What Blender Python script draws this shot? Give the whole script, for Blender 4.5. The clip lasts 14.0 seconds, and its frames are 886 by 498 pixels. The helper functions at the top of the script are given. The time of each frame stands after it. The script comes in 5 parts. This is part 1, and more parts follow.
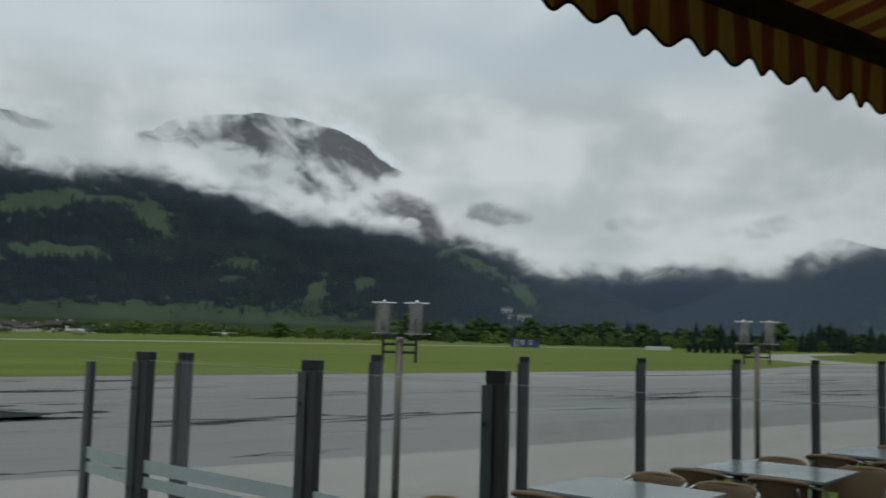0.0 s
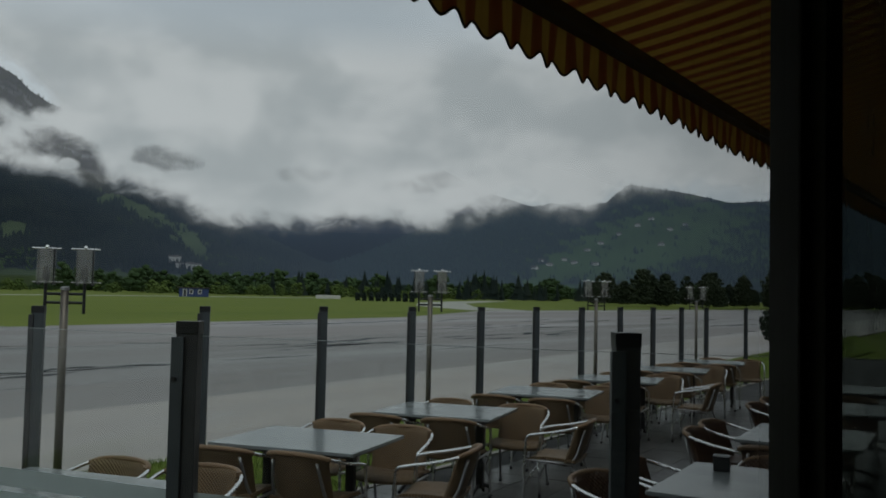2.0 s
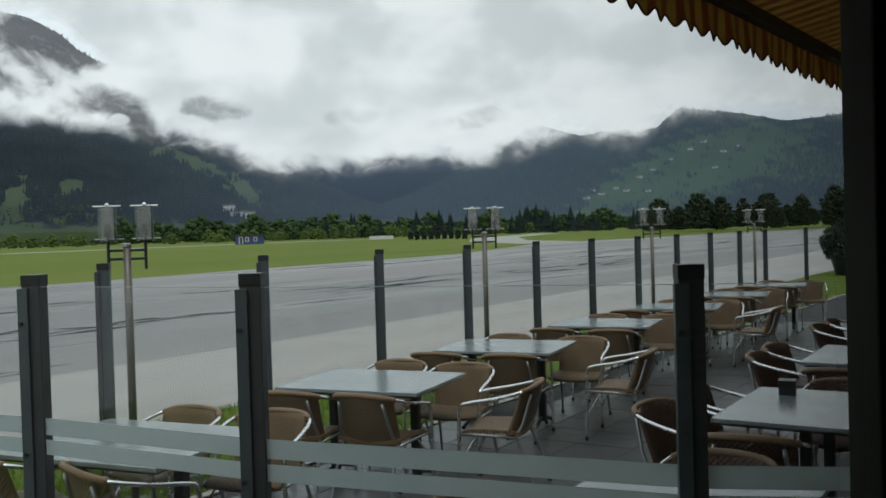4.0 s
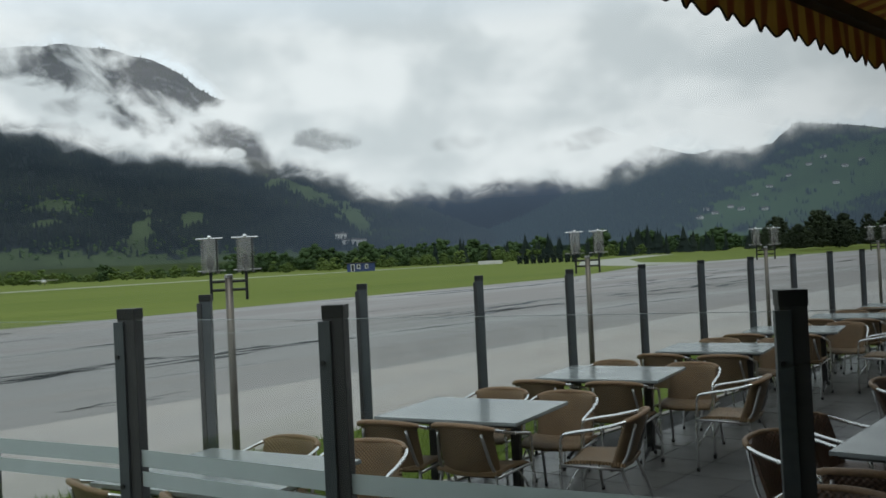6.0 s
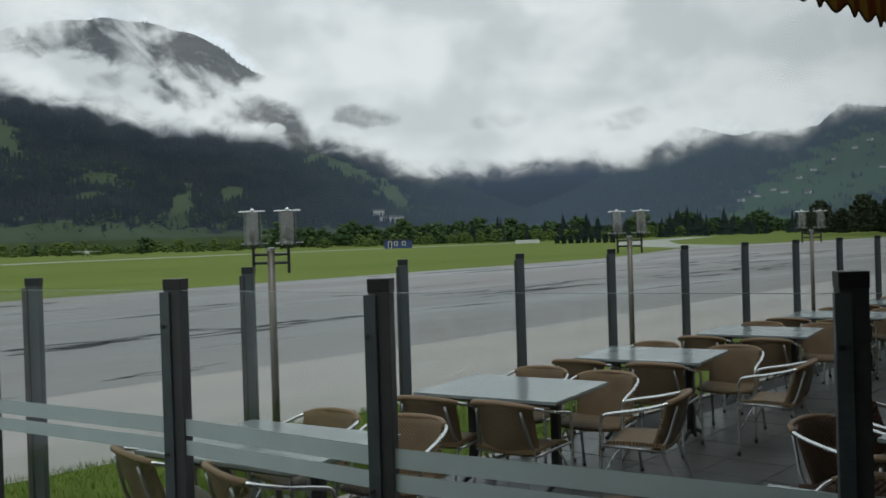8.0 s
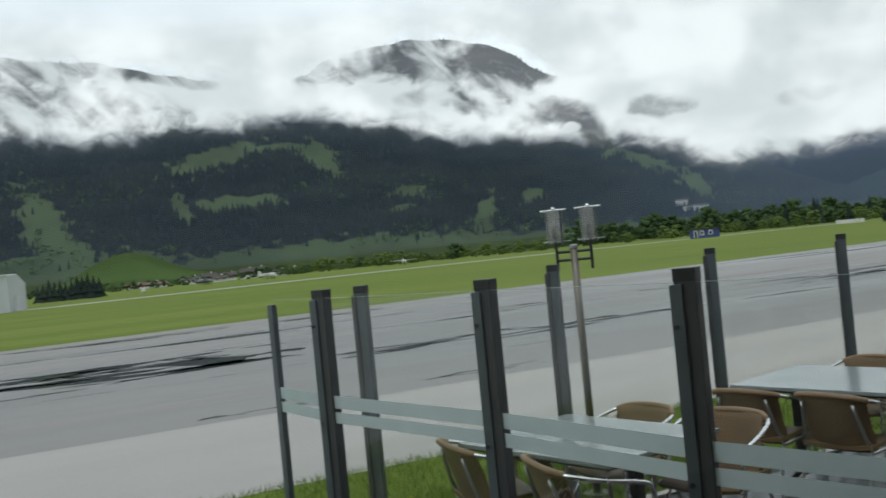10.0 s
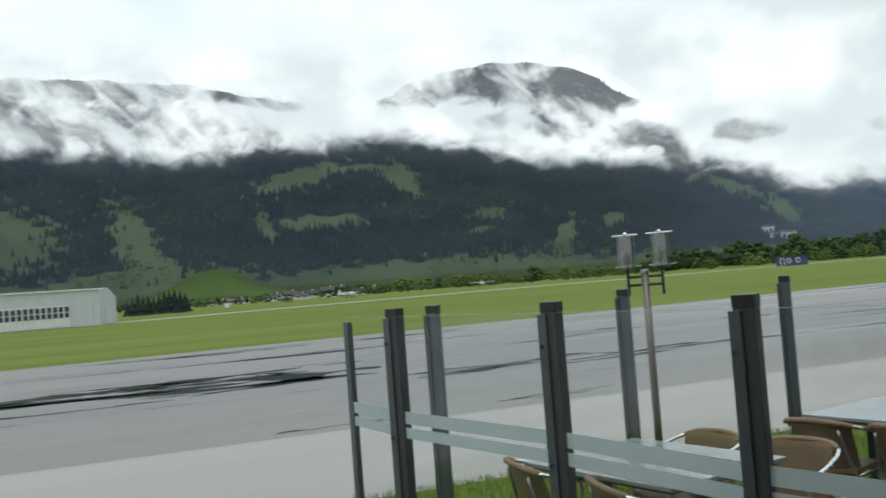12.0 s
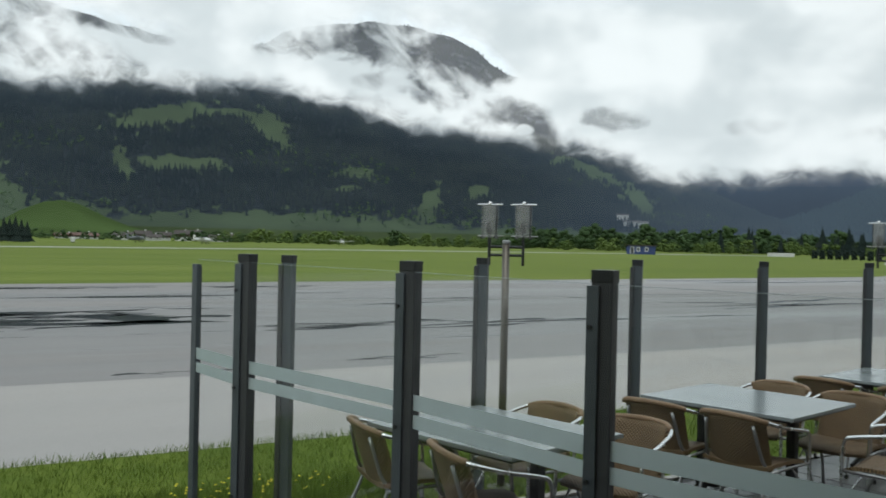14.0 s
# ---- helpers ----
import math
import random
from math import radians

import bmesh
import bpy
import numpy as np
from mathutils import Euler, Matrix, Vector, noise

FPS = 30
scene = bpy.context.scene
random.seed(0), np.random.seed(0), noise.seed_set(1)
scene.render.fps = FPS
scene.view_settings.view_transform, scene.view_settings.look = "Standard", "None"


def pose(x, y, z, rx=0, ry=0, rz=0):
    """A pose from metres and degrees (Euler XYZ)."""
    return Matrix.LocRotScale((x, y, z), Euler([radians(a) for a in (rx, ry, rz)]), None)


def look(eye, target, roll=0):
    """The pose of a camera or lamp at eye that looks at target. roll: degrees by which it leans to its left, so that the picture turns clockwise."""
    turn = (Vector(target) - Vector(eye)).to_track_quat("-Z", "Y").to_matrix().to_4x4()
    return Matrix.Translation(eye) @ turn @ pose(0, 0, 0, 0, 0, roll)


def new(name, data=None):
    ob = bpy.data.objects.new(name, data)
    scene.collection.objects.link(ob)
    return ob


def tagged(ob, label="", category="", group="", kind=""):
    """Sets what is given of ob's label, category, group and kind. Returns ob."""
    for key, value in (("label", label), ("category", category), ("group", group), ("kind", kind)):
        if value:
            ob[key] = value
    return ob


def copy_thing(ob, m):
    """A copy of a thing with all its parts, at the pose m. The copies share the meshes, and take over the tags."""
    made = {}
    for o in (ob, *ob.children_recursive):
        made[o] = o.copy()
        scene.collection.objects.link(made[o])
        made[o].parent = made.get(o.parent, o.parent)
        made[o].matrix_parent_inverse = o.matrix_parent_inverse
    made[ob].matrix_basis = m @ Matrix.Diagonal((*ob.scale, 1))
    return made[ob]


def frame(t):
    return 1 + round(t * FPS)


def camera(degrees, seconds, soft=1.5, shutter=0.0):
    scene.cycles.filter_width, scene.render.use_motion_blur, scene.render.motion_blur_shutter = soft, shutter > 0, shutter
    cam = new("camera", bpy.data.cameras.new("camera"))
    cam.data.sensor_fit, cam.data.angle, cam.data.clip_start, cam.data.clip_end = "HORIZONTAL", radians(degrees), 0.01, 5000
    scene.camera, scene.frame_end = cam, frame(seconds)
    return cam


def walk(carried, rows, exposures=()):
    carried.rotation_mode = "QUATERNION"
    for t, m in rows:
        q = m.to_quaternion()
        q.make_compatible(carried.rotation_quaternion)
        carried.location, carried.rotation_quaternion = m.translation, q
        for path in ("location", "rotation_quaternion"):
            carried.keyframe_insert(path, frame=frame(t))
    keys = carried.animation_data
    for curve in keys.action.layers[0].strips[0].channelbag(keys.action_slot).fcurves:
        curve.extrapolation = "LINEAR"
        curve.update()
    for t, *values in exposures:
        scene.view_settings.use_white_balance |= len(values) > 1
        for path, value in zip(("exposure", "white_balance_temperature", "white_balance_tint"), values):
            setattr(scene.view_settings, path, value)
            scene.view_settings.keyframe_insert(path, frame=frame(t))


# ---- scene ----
cam = camera(51.2, 14.0, soft=1.6, shutter=0.3)
PATH = [
    (0.0, pose(-0.106, -0.148, 1.817, 95.52, -1.51, -37.45)),
    (0.5, pose(-0.150, -0.063, 1.803, 95.58, -2.83, -45.96)),
    (1.0, pose(-0.116, 0.013, 1.812, 95.95, -3.41, -48.38)),
    (1.5, pose(-0.116, -0.009, 1.826, 96.06, -1.81, -52.03)),
    (2.0, pose(-0.071, 0.024, 1.812, 92.87, -1.26, -57.58)),
    (2.5, pose(-0.073, 0.036, 1.825, 88.64, 1.71, -53.96)),
    (2.7, pose(-0.073, 0.036, 1.825, 88.72, 1.65, -53.68)),
    (4.8, pose(-0.069, 0.045, 1.832, 89.03, 1.70, -54.65)),
    (5.0, pose(-0.069, 0.045, 1.832, 89.20, 1.79, -53.96)),
    (5.5, pose(0.006, 0.083, 1.832, 90.02, 3.25, -48.67)),
    (6.0, pose(0.064, 0.036, 1.838, 90.72, 2.81, -47.57)),
    (6.5, pose(0.072, -0.000, 1.836, 89.36, 2.67, -50.07)),
    (7.0, pose(0.071, 0.085, 1.830, 88.95, 1.47, -49.96)),
    (7.2, pose(0.071, 0.085, 1.830, 88.70, 1.25, -48.75)),
    (9.3, pose(0.056, 0.095, 1.823, 90.95, 4.55, -36.15)),
    (9.5, pose(0.055, 0.095, 1.822, 90.43, 5.09, -33.04)),
    (10.0, pose(0.052, 0.061, 1.821, 90.44, 5.53, -26.64)),
    (10.5, pose(0.060, 0.030, 1.814, 90.03, 5.01, -21.92)),
    (11.0, pose(0.056, 0.020, 1.820, 90.59, 3.89, -20.58)),
    (11.5, pose(0.029, -0.019, 1.821, 91.36, 4.61, -18.95)),
    (12.0, pose(0.028, -0.100, 1.815, 92.22, 4.35, -21.76)),
    (12.5, pose(0.040, -0.077, 1.812, 90.78, 2.70, -27.66)),
    (13.0, pose(0.050, -0.063, 1.809, 90.64, 0.92, -30.22)),
    (13.5, pose(0.056, -0.075, 1.810, 89.82, 0.66, -32.72)),
    (14.0, pose(0.080, 0.022, 1.783, 89.64, -1.28, -30.40)),
]

EXPOSURE = [
    (0.0, -0.54), (0.4, -0.94), (1.0, -1.20), (1.6, -1.09), (2.0, -0.90), (2.3, -0.20), (2.6, -0.10),
    (5.0, 0.0), (7.0, -0.15), (9.4, -0.18), (10.2, 0.28), (11.0, 0.54), (11.6, 0.34), (12.0, 0.32), (13.0, 0.25), (13.5, 0.10), (14.0, 0.15),
]
walk(cam, PATH, EXPOSURE)


# ---- node helpers ----
def node_tools(tree):
    """Short calls that add nodes to a tree and link them."""
    def add(kind, **sets):
        n = tree.nodes.new(kind)
        for key, value in sets.items():
            n.inputs[key].default_value = value
        return n

    def link(a, b):
        tree.links.new(a, b)

    def calc(op, a, b=0.0, c=0.0):
        n = tree.nodes.new("ShaderNodeMath")
        n.operation = op
        for i, v in enumerate((a, b, c)):
            if hasattr(v, "links"):
                tree.links.new(v, n.inputs[i])
            else:
                n.inputs[i].default_value = v
        return n.outputs[0]

    def blend(fac, a, b, mode="MIX"):
        n = tree.nodes.new("ShaderNodeMix")
        n.data_type, n.blend_type = "RGBA", mode
        for i, v in ((0, fac), (6, a), (7, b)):
            if hasattr(v, "links"):
                tree.links.new(v, n.inputs[i])
            else:
                n.inputs[i].default_value = v if i == 0 else (*v, 1)
        return n.outputs[2]

    def step(value, low, high, to_low=0.0, to_high=1.0):
        n = tree.nodes.new("ShaderNodeMapRange")
        n.interpolation_type = "SMOOTHSTEP"
        tree.links.new(value, n.inputs[0])
        for i, v in enumerate((low, high, to_low, to_high)):
            n.inputs[i + 1].default_value = v
        return n.outputs[0]

    def noise_at(vector, scale, detail=4.0, rough=0.55, distort=0.0):
        n = tree.nodes.new("ShaderNodeTexNoise")
        n.inputs["Scale"].default_value, n.inputs["Detail"].default_value = scale, detail
        n.inputs["Roughness"].default_value, n.inputs["Distortion"].default_value = rough, distort
        if vector is not None:
            tree.links.new(vector, n.inputs["Vector"])
        return n.outputs["Fac"]

    def mapped(vector, size):
        n = tree.nodes.new("ShaderNodeMapping")
        n.inputs["Scale"].default_value = size
        tree.links.new(vector, n.inputs["Vector"])
        return n.outputs[0]

    return add, link, calc, blend, step, noise_at, mapped


# ---- sky, sun ----
world = bpy.data.worlds.new("overcast_sky")
scene.world = world
world.use_nodes = True
tree = world.node_tree
add, link, calc, blend, step, noise_at, mapped = node_tools(tree)
sky = tree.nodes.new("ShaderNodeTexSky")
sky.sky_type, sky.sun_disc = "NISHITA", False
sky.sun_elevation, sky.sun_rotation = radians(64.6), radians(219)
coords = tree.nodes.new("ShaderNodeTexCoord")
stretched = mapped(coords.outputs["Generated"], (1.0, 1.0, 1.9))
large = noise_at(stretched, 2.0, 3.0, 0.45, 0.3)
small = noise_at(stretched, 6.0, 3.0, 0.45, 0.4)
cover = calc("ADD", calc("MULTIPLY", large, 0.7), calc("MULTIPLY", small, 0.3))
gray = blend(step(cover, 0.36, 0.60), (0.645, 0.725, 0.745), (0.885, 0.965, 0.98))
back = tree.nodes["Background"]
mixed = blend(0.03, gray, sky.outputs[0])
link(mixed, back.inputs["Color"])
back.inputs["Strength"].default_value = 1.0
sun_data = bpy.data.lights.new("sun", "SUN")
sun_data.energy, sun_data.angle, sun_data.color = 0.45, radians(25), (0.98, 0.98, 0.94)
sun = new("sun", sun_data)
sun.matrix_world = look((0, 0, 60), (18, 22, 0))


# ---- materials ----
def material(name, color, rough=0.7, metal=0.0, vary=0.25, scale=6.0, fine=60.0, bump=0.15, second=None, depth=0.01, piece=0.0, spec=0.5, stretch=None):
    """A surface with colour variation at two scales, a fine relief, and an own tone for each piece."""
    m = bpy.data.materials.new(name)
    m.use_nodes = True
    add, link, calc, blend, step, noise_at, mapped = node_tools(m.node_tree)
    bsdf = m.node_tree.nodes["Principled BSDF"]
    place = m.node_tree.nodes.new("ShaderNodeTexCoord").outputs["Object"]
    if stretch:
        place = mapped(place, stretch)
    big, grain = noise_at(place, scale, 5.0, 0.6), noise_at(place, fine, 4.0, 0.6)
    other = second or tuple(c * (1 - vary) for c in color)
    tone = blend(step(big, 0.35, 0.65), color, other)
    tone = blend(step(grain, 0.3, 0.7, 0.0, 0.5), tone, tuple(min(1, c * (1 + vary * 0.6)) for c in color))
    if piece:
        info = m.node_tree.nodes.new("ShaderNodeObjectInfo")
        hsv = add("ShaderNodeHueSaturation")
        link(tone, hsv.inputs["Color"])
        link(calc("ADD", calc("MULTIPLY", info.outputs["Random"], piece), 1 - piece / 2), hsv.inputs["Value"])
        tone = hsv.outputs[0]
    link(tone, bsdf.inputs["Base Color"])
    link(step(big, 0.2, 0.8, max(0.02, rough - 0.1), min(1, rough + 0.1)), bsdf.inputs["Roughness"])
    bsdf.inputs["Metallic"].default_value = metal
    bsdf.inputs["Specular IOR Level"].default_value = spec
    if bump:
        b = add("ShaderNodeBump", Strength=bump, Distance=depth)
        link(grain, b.inputs["Height"])
        link(b.outputs[0], bsdf.inputs["Normal"])
    return m


def clear_glass(name, tint, gloss=0.12, dirt_veil=0.0, dust_veil_tone=0.3):
    """Thin glass: see-through, with a mirror that grows at grazing angles, and a film for a little dirt and for painted
    reflection haze.
    """
    m = bpy.data.materials.new(name)
    m.use_nodes = True
    add, link, calc, blend, step, noise_at, mapped = node_tools(m.node_tree)
    m.node_tree.nodes.remove(m.node_tree.nodes["Principled BSDF"])
    out = m.node_tree.nodes["Material Output"]
    clear, mirror, dust_veil = add("ShaderNodeBsdfTransparent", Color=(*tint, 1)), add("ShaderNodeBsdfGlossy", Roughness=0.02), add("ShaderNodeBsdfDiffuse", Color=(dust_veil_tone, dust_veil_tone * 1.02, dust_veil_tone * 0.97, 1))
    fresnel = add("ShaderNodeFresnel", IOR=1.45)
    one, two = add("ShaderNodeMixShader"), add("ShaderNodeMixShader")
    link(calc("MULTIPLY", fresnel.outputs[0], gloss * 8), one.inputs[0])
    link(clear.outputs[0], one.inputs[1])
    link(mirror.outputs[0], one.inputs[2])
    place = m.node_tree.nodes.new("ShaderNodeTexCoord").outputs["Object"]
    link(step(noise_at(place, 5.0, 6.0, 0.7), 0.3, 0.8, dirt_veil * 0.4, dirt_veil), two.inputs[0])
    link(one.outputs[0], two.inputs[1])
    link(dust_veil.outputs[0], two.inputs[2])
    link(two.outputs[0], out.inputs["Surface"])
    return m


M_POST = material("grey_painted_steel", (0.048, 0.050, 0.052), 0.45, 0.0, 0.3, 5.0, 90.0, 0.08)
M_POST_LIGHT = material("zinc_grey_paint", (0.078, 0.092, 0.10), 0.42, 0.2, 0.3, 6.0, 90.0, 0.08)
M_CAP = material("black_plastic", (0.012, 0.013, 0.014), 0.4, 0.0, 0.3, 8.0, 120.0, 0.05)
M_STEEL = material("brushed_steel_pole", (0.15, 0.135, 0.11), 0.45, 0.6, 0.35, 8.0, 120.0, 0.06, stretch=(1, 1, 0.1))
M_ALU = material("polished_aluminium", (0.78, 0.78, 0.77), 0.22, 1.0, 0.12, 12.0, 150.0, 0.03)
M_ALU_DULL = material("dull_aluminium", (0.42, 0.42, 0.42), 0.4, 0.9, 0.2, 12.0, 150.0, 0.03)
M_TABLE_LEG = material("black_cast_iron", (0.018, 0.018, 0.02), 0.5, 0.1, 0.3, 10.0, 90.0, 0.12)
M_DARK_FRAME = material("dark_window_frame", (0.008, 0.008, 0.008), 0.5, 0.0, 0.3, 4.0, 70.0, 0.06)
M_GREY_FRAME = material("grey_window_frame", (0.05, 0.052, 0.048), 0.5, 0.0, 0.2, 4.0, 70.0, 0.06)
M_GLASS = clear_glass("fence_glass", (0.985, 0.993, 0.991), 0.012, 0.005)
# half-opaque dull film and dark tint stand in for the pane's veiling reflection
M_PANE = clear_glass("window_glass", (0.55, 0.58, 0.56), 0.01, 0.5)
# its thin diffuse film imitates reflection haze that lifts the dark tones
M_WINDOW = clear_glass("clear_window_glass", (0.975, 0.985, 0.985), 0.205, 0.02, 0.3)
M_LANTERN_GLASS = clear_glass("lantern_glass", (0.9, 0.89, 0.88), 0.08, 0.2, 0.65)


def frosted_glass():
    m = bpy.data.materials.new("frosted_band")
    m.use_nodes = True
    add, link, calc, blend, step, noise_at, mapped = node_tools(m.node_tree)
    m.node_tree.nodes.remove(m.node_tree.nodes["Principled BSDF"])
    out = m.node_tree.nodes["Material Output"]
    clear, milk, thru = add("ShaderNodeBsdfTransparent", Color=(0.85, 0.9, 0.89, 1)), add("ShaderNodeBsdfDiffuse", Color=(0.62, 0.68, 0.665, 1)), add("ShaderNodeBsdfTranslucent", Color=(0.62, 0.68, 0.665, 1))
    half, all_ = add("ShaderNodeMixShader", Fac=0.5), add("ShaderNodeMixShader")
    link(milk.outputs[0], half.inputs[1])
    link(thru.outputs[0], half.inputs[2])
    place = m.node_tree.nodes.new("ShaderNodeTexCoord").outputs["Object"]
    link(step(noise_at(place, 3.0, 3.0), 0.3, 0.7, 0.78, 0.88), all_.inputs[0])
    link(clear.outputs[0], all_.inputs[1])
    link(half.outputs[0], all_.inputs[2])
    link(all_.outputs[0], out.inputs["Surface"])
    return m


M_FROST = frosted_glass()


def woven(name, light, dark, size):
    """Woven strands over and under, as bands in two directions."""
    m = bpy.data.materials.new(name)
    m.use_nodes = True
    add, link, calc, blend, step, noise_at, mapped = node_tools(m.node_tree)
    bsdf = m.node_tree.nodes["Principled BSDF"]
    uv = m.node_tree.nodes.new("ShaderNodeUVMap")
    split = m.node_tree.nodes.new("ShaderNodeSeparateXYZ")
    link(uv.outputs[0], split.inputs[0])
    u, v = calc("MULTIPLY", split.outputs[0], size), calc("MULTIPLY", split.outputs[1], size)
    checker = calc("MULTIPLY", calc("SINE", calc("MULTIPLY", u, math.pi)), calc("SINE", calc("MULTIPLY", v, math.pi)))
    big = noise_at(uv.outputs[0], 6.0, 4.0)
    tone = blend(step(checker, -0.7, 0.7), dark, light)
    tone = blend(step(big, 0.35, 0.7, 0.0, 0.45), tone, dark)
    link(tone, bsdf.inputs["Base Color"])
    bsdf.inputs["Roughness"].default_value = 0.5
    b = add("ShaderNodeBump", Strength=0.8, Distance=0.005)
    link(checker, b.inputs["Height"])
    link(b.outputs[0], bsdf.inputs["Normal"])
    return m


M_RATTAN = woven("woven_rattan", (0.285, 0.185, 0.093), (0.095, 0.058, 0.029), 90.0)
# darker, redder copy of the rattan, with the awning's shade in its colour
M_RATTAN_SHADE = woven("shaded_woven_rattan", (0.13, 0.065, 0.035), (0.045, 0.024, 0.014), 62.0)


def table_top_material():
    m = material("grey_stone_laminate", (0.25, 0.275, 0.275), 0.2, 0.0, 0.2, 3.0, 140.0, 0.02, second=(0.20, 0.225, 0.225))
    return m


M_TABLE = table_top_material()


# ---- mesh helpers ----
def part(name, bm, mat, parent=None, label="", smooth=False, m=None):
    """Links a bmesh as one mesh object under a thing or a part."""
    me = bpy.data.meshes.new(name)
    bm.to_mesh(me)
    bm.free()
    me.materials.append(mat)
    if smooth:
        me.shade_smooth()
    ob = new(name, me)
    ob.parent = parent
    if m is not None:
        ob.matrix_basis = m
    if label:
        ob["label"] = label
    return ob


def thing(name, label, category, group="", kind="", m=None):
    ob = new(name)
    ob.empty_display_size = 0.1
    if m is not None:
        ob.matrix_basis = m
    return tagged(ob, label, category, group, kind)


def box(bm, lo, hi, bevel=0.0, m=None):
    vs = [bm.verts.new((x, y, z)) for x in (lo[0], hi[0]) for y in (lo[1], hi[1]) for z in (lo[2], hi[2])]
    if m is not None:
        for v in vs:
            v.co = m @ v.co
    fs = [bm.faces.new([vs[i] for i in q]) for q in ((0, 1, 3, 2), (4, 6, 7, 5), (0, 4, 5, 1), (2, 3, 7, 6), (0, 2, 6, 4), (1, 5, 7, 3))]
    if bevel:
        edges = list({e for f in fs for e in f.edges})
        bmesh.ops.bevel(bm, geom=edges, offset=bevel, segments=2, affect="EDGES", profile=0.7)
    return bm


def boxes(*args, bevel=0.0):
    bm = bmesh.new()
    for lo, hi in args:
        box(bm, lo, hi, bevel)
    return bm


def tube(bm, points, radius, sides=10, closed=False):
    """A round tube along points, with caps."""
    pts = [Vector(p) for p in points]
    rings, up = [], None
    for i, p in enumerate(pts):
        a, b = pts[max(0, i - 1)], pts[min(len(pts) - 1, i + 1)]
        way = (b - a).normalized()
        if up is None:
            up = way.orthogonal().normalized()
        up = (up - way * up.dot(way)).normalized()
        side = way.cross(up)
        r = radius[i] if isinstance(radius, (list, tuple)) else radius
        rings.append([bm.verts.new(p + (up * math.cos(k * 2 * math.pi / sides) + side * math.sin(k * 2 * math.pi / sides)) * r) for k in range(sides)])
    for a, b in zip(rings, rings[1:]):
        for k in range(sides):
            bm.faces.new((a[k], a[(k + 1) % sides], b[(k + 1) % sides], b[k]))
    bm.faces.new(rings[0][::-1])
    bm.faces.new(rings[-1])
    return bm


def smooth_line(points, steps=6):
    """A rounded line through points (Catmull-Rom)."""
    p = [Vector(q) for q in points]
    p = [p[0] * 2 - p[1]] + p + [p[-1] * 2 - p[-2]]
    out = []
    for i in range(1, len(p) - 2):
        for k in range(steps):
            t = k / steps
            out.append(0.5 * (2 * p[i] + (p[i + 1] - p[i - 1]) * t + (2 * p[i - 1] - 5 * p[i] + 4 * p[i + 1] - p[i + 2]) * t * t + (3 * p[i] - p[i - 1] - 3 * p[i + 1] + p[i + 2]) * t ** 3))
    return out + [p[-2]]


def sheet(grid, thick=0.0, uv=True):
    """A surface from rows of points, given thickness along its normals, with a uv map in metres."""
    rows, cols = len(grid), len(grid[0])
    bm = bmesh.new()
    layer = bm.loops.layers.uv.new("UVMap")
    g = [[Vector(p) for p in row] for row in grid]

    def normal(i, j):
        a = g[min(i + 1, rows - 1)][j] - g[max(i - 1, 0)][j]
        b = g[i][min(j + 1, cols - 1)] - g[i][max(j - 1, 0)]
        return a.cross(b).normalized()

    top = [[bm.verts.new(g[i][j] + normal(i, j) * thick / 2) for j in range(cols)] for i in range(rows)]
    u = [0.0]
    for j in range(1, cols):
        u.append(u[-1] + (g[rows // 2][j] - g[rows // 2][j - 1]).length)
    w = [0.0]
    for i in range(1, rows):
        w.append(w[-1] + (g[i][cols // 2] - g[i - 1][cols // 2]).length)

    def face(vs, ids):
        f = bm.faces.new(vs)
        f.smooth = True
        for lp, (i, j) in zip(f.loops, ids):
            lp[layer].uv = (u[j], w[i])

    for i in range(rows - 1):
        for j in range(cols - 1):
            ids = [(i, j), (i + 1, j), (i + 1, j + 1), (i, j + 1)]
            face([top[a][b] for a, b in ids], ids)
    if thick:
        low = [[bm.verts.new(g[i][j] - normal(i, j) * thick / 2) for j in range(cols)] for i in range(rows)]
        for i in range(rows - 1):
            for j in range(cols - 1):
                ids = [(i, j), (i, j + 1), (i + 1, j + 1), (i + 1, j)]
                face([low[a][b] for a, b in ids], ids)
        rim = [(i, 0) for i in range(rows)] + [(rows - 1, j) for j in range(1, cols)] + [(i, cols - 1) for i in range(rows - 2, -1, -1)] + [(0, j) for j in range(cols - 2, 0, -1)]
        for a, b in zip(rim, rim[1:] + rim[:1]):
            f = bm.faces.new((top[a[0]][a[1]], low[a[0]][a[1]], low[b[0]][b[1]], top[b[0]][b[1]]))
            for lp, q in zip(f.loops, (a, a, b, b)):
                lp[layer].uv = (u[q[1]], w[q[0]])
    bmesh.ops.recalc_face_normals(bm, faces=bm.faces)
    return bm


def mesh_of(name, verts, faces, mat, smooth=False, parent=None):
    me = bpy.data.meshes.new(name)
    me.from_pydata([tuple(v) for v in verts], [], [tuple(f) for f in faces])
    me.materials.append(mat)
    if smooth:
        me.shade_smooth()
    ob = new(name, me)
    ob.parent = parent
    return ob


# ---- ground ----
def ground_material():
    """Mown meadow: streaks along the strip, paler and darker blades."""
    m = material("meadow_grass", (0.14, 0.176, 0.028), 0.9, 0.0, 0.35, 0.10, 2.0, 0.5, second=(0.09, 0.13, 0.021), depth=0.05, spec=0.1, stretch=(0.12, 1, 1))
    return m


M_GRASS = ground_material()
M_LAWN = material("lawn_grass", (0.13, 0.175, 0.025), 0.9, 0.0, 0.5, 1.4, 40.0, 0.8, second=(0.075, 0.12, 0.018), depth=0.03, spec=0.1)
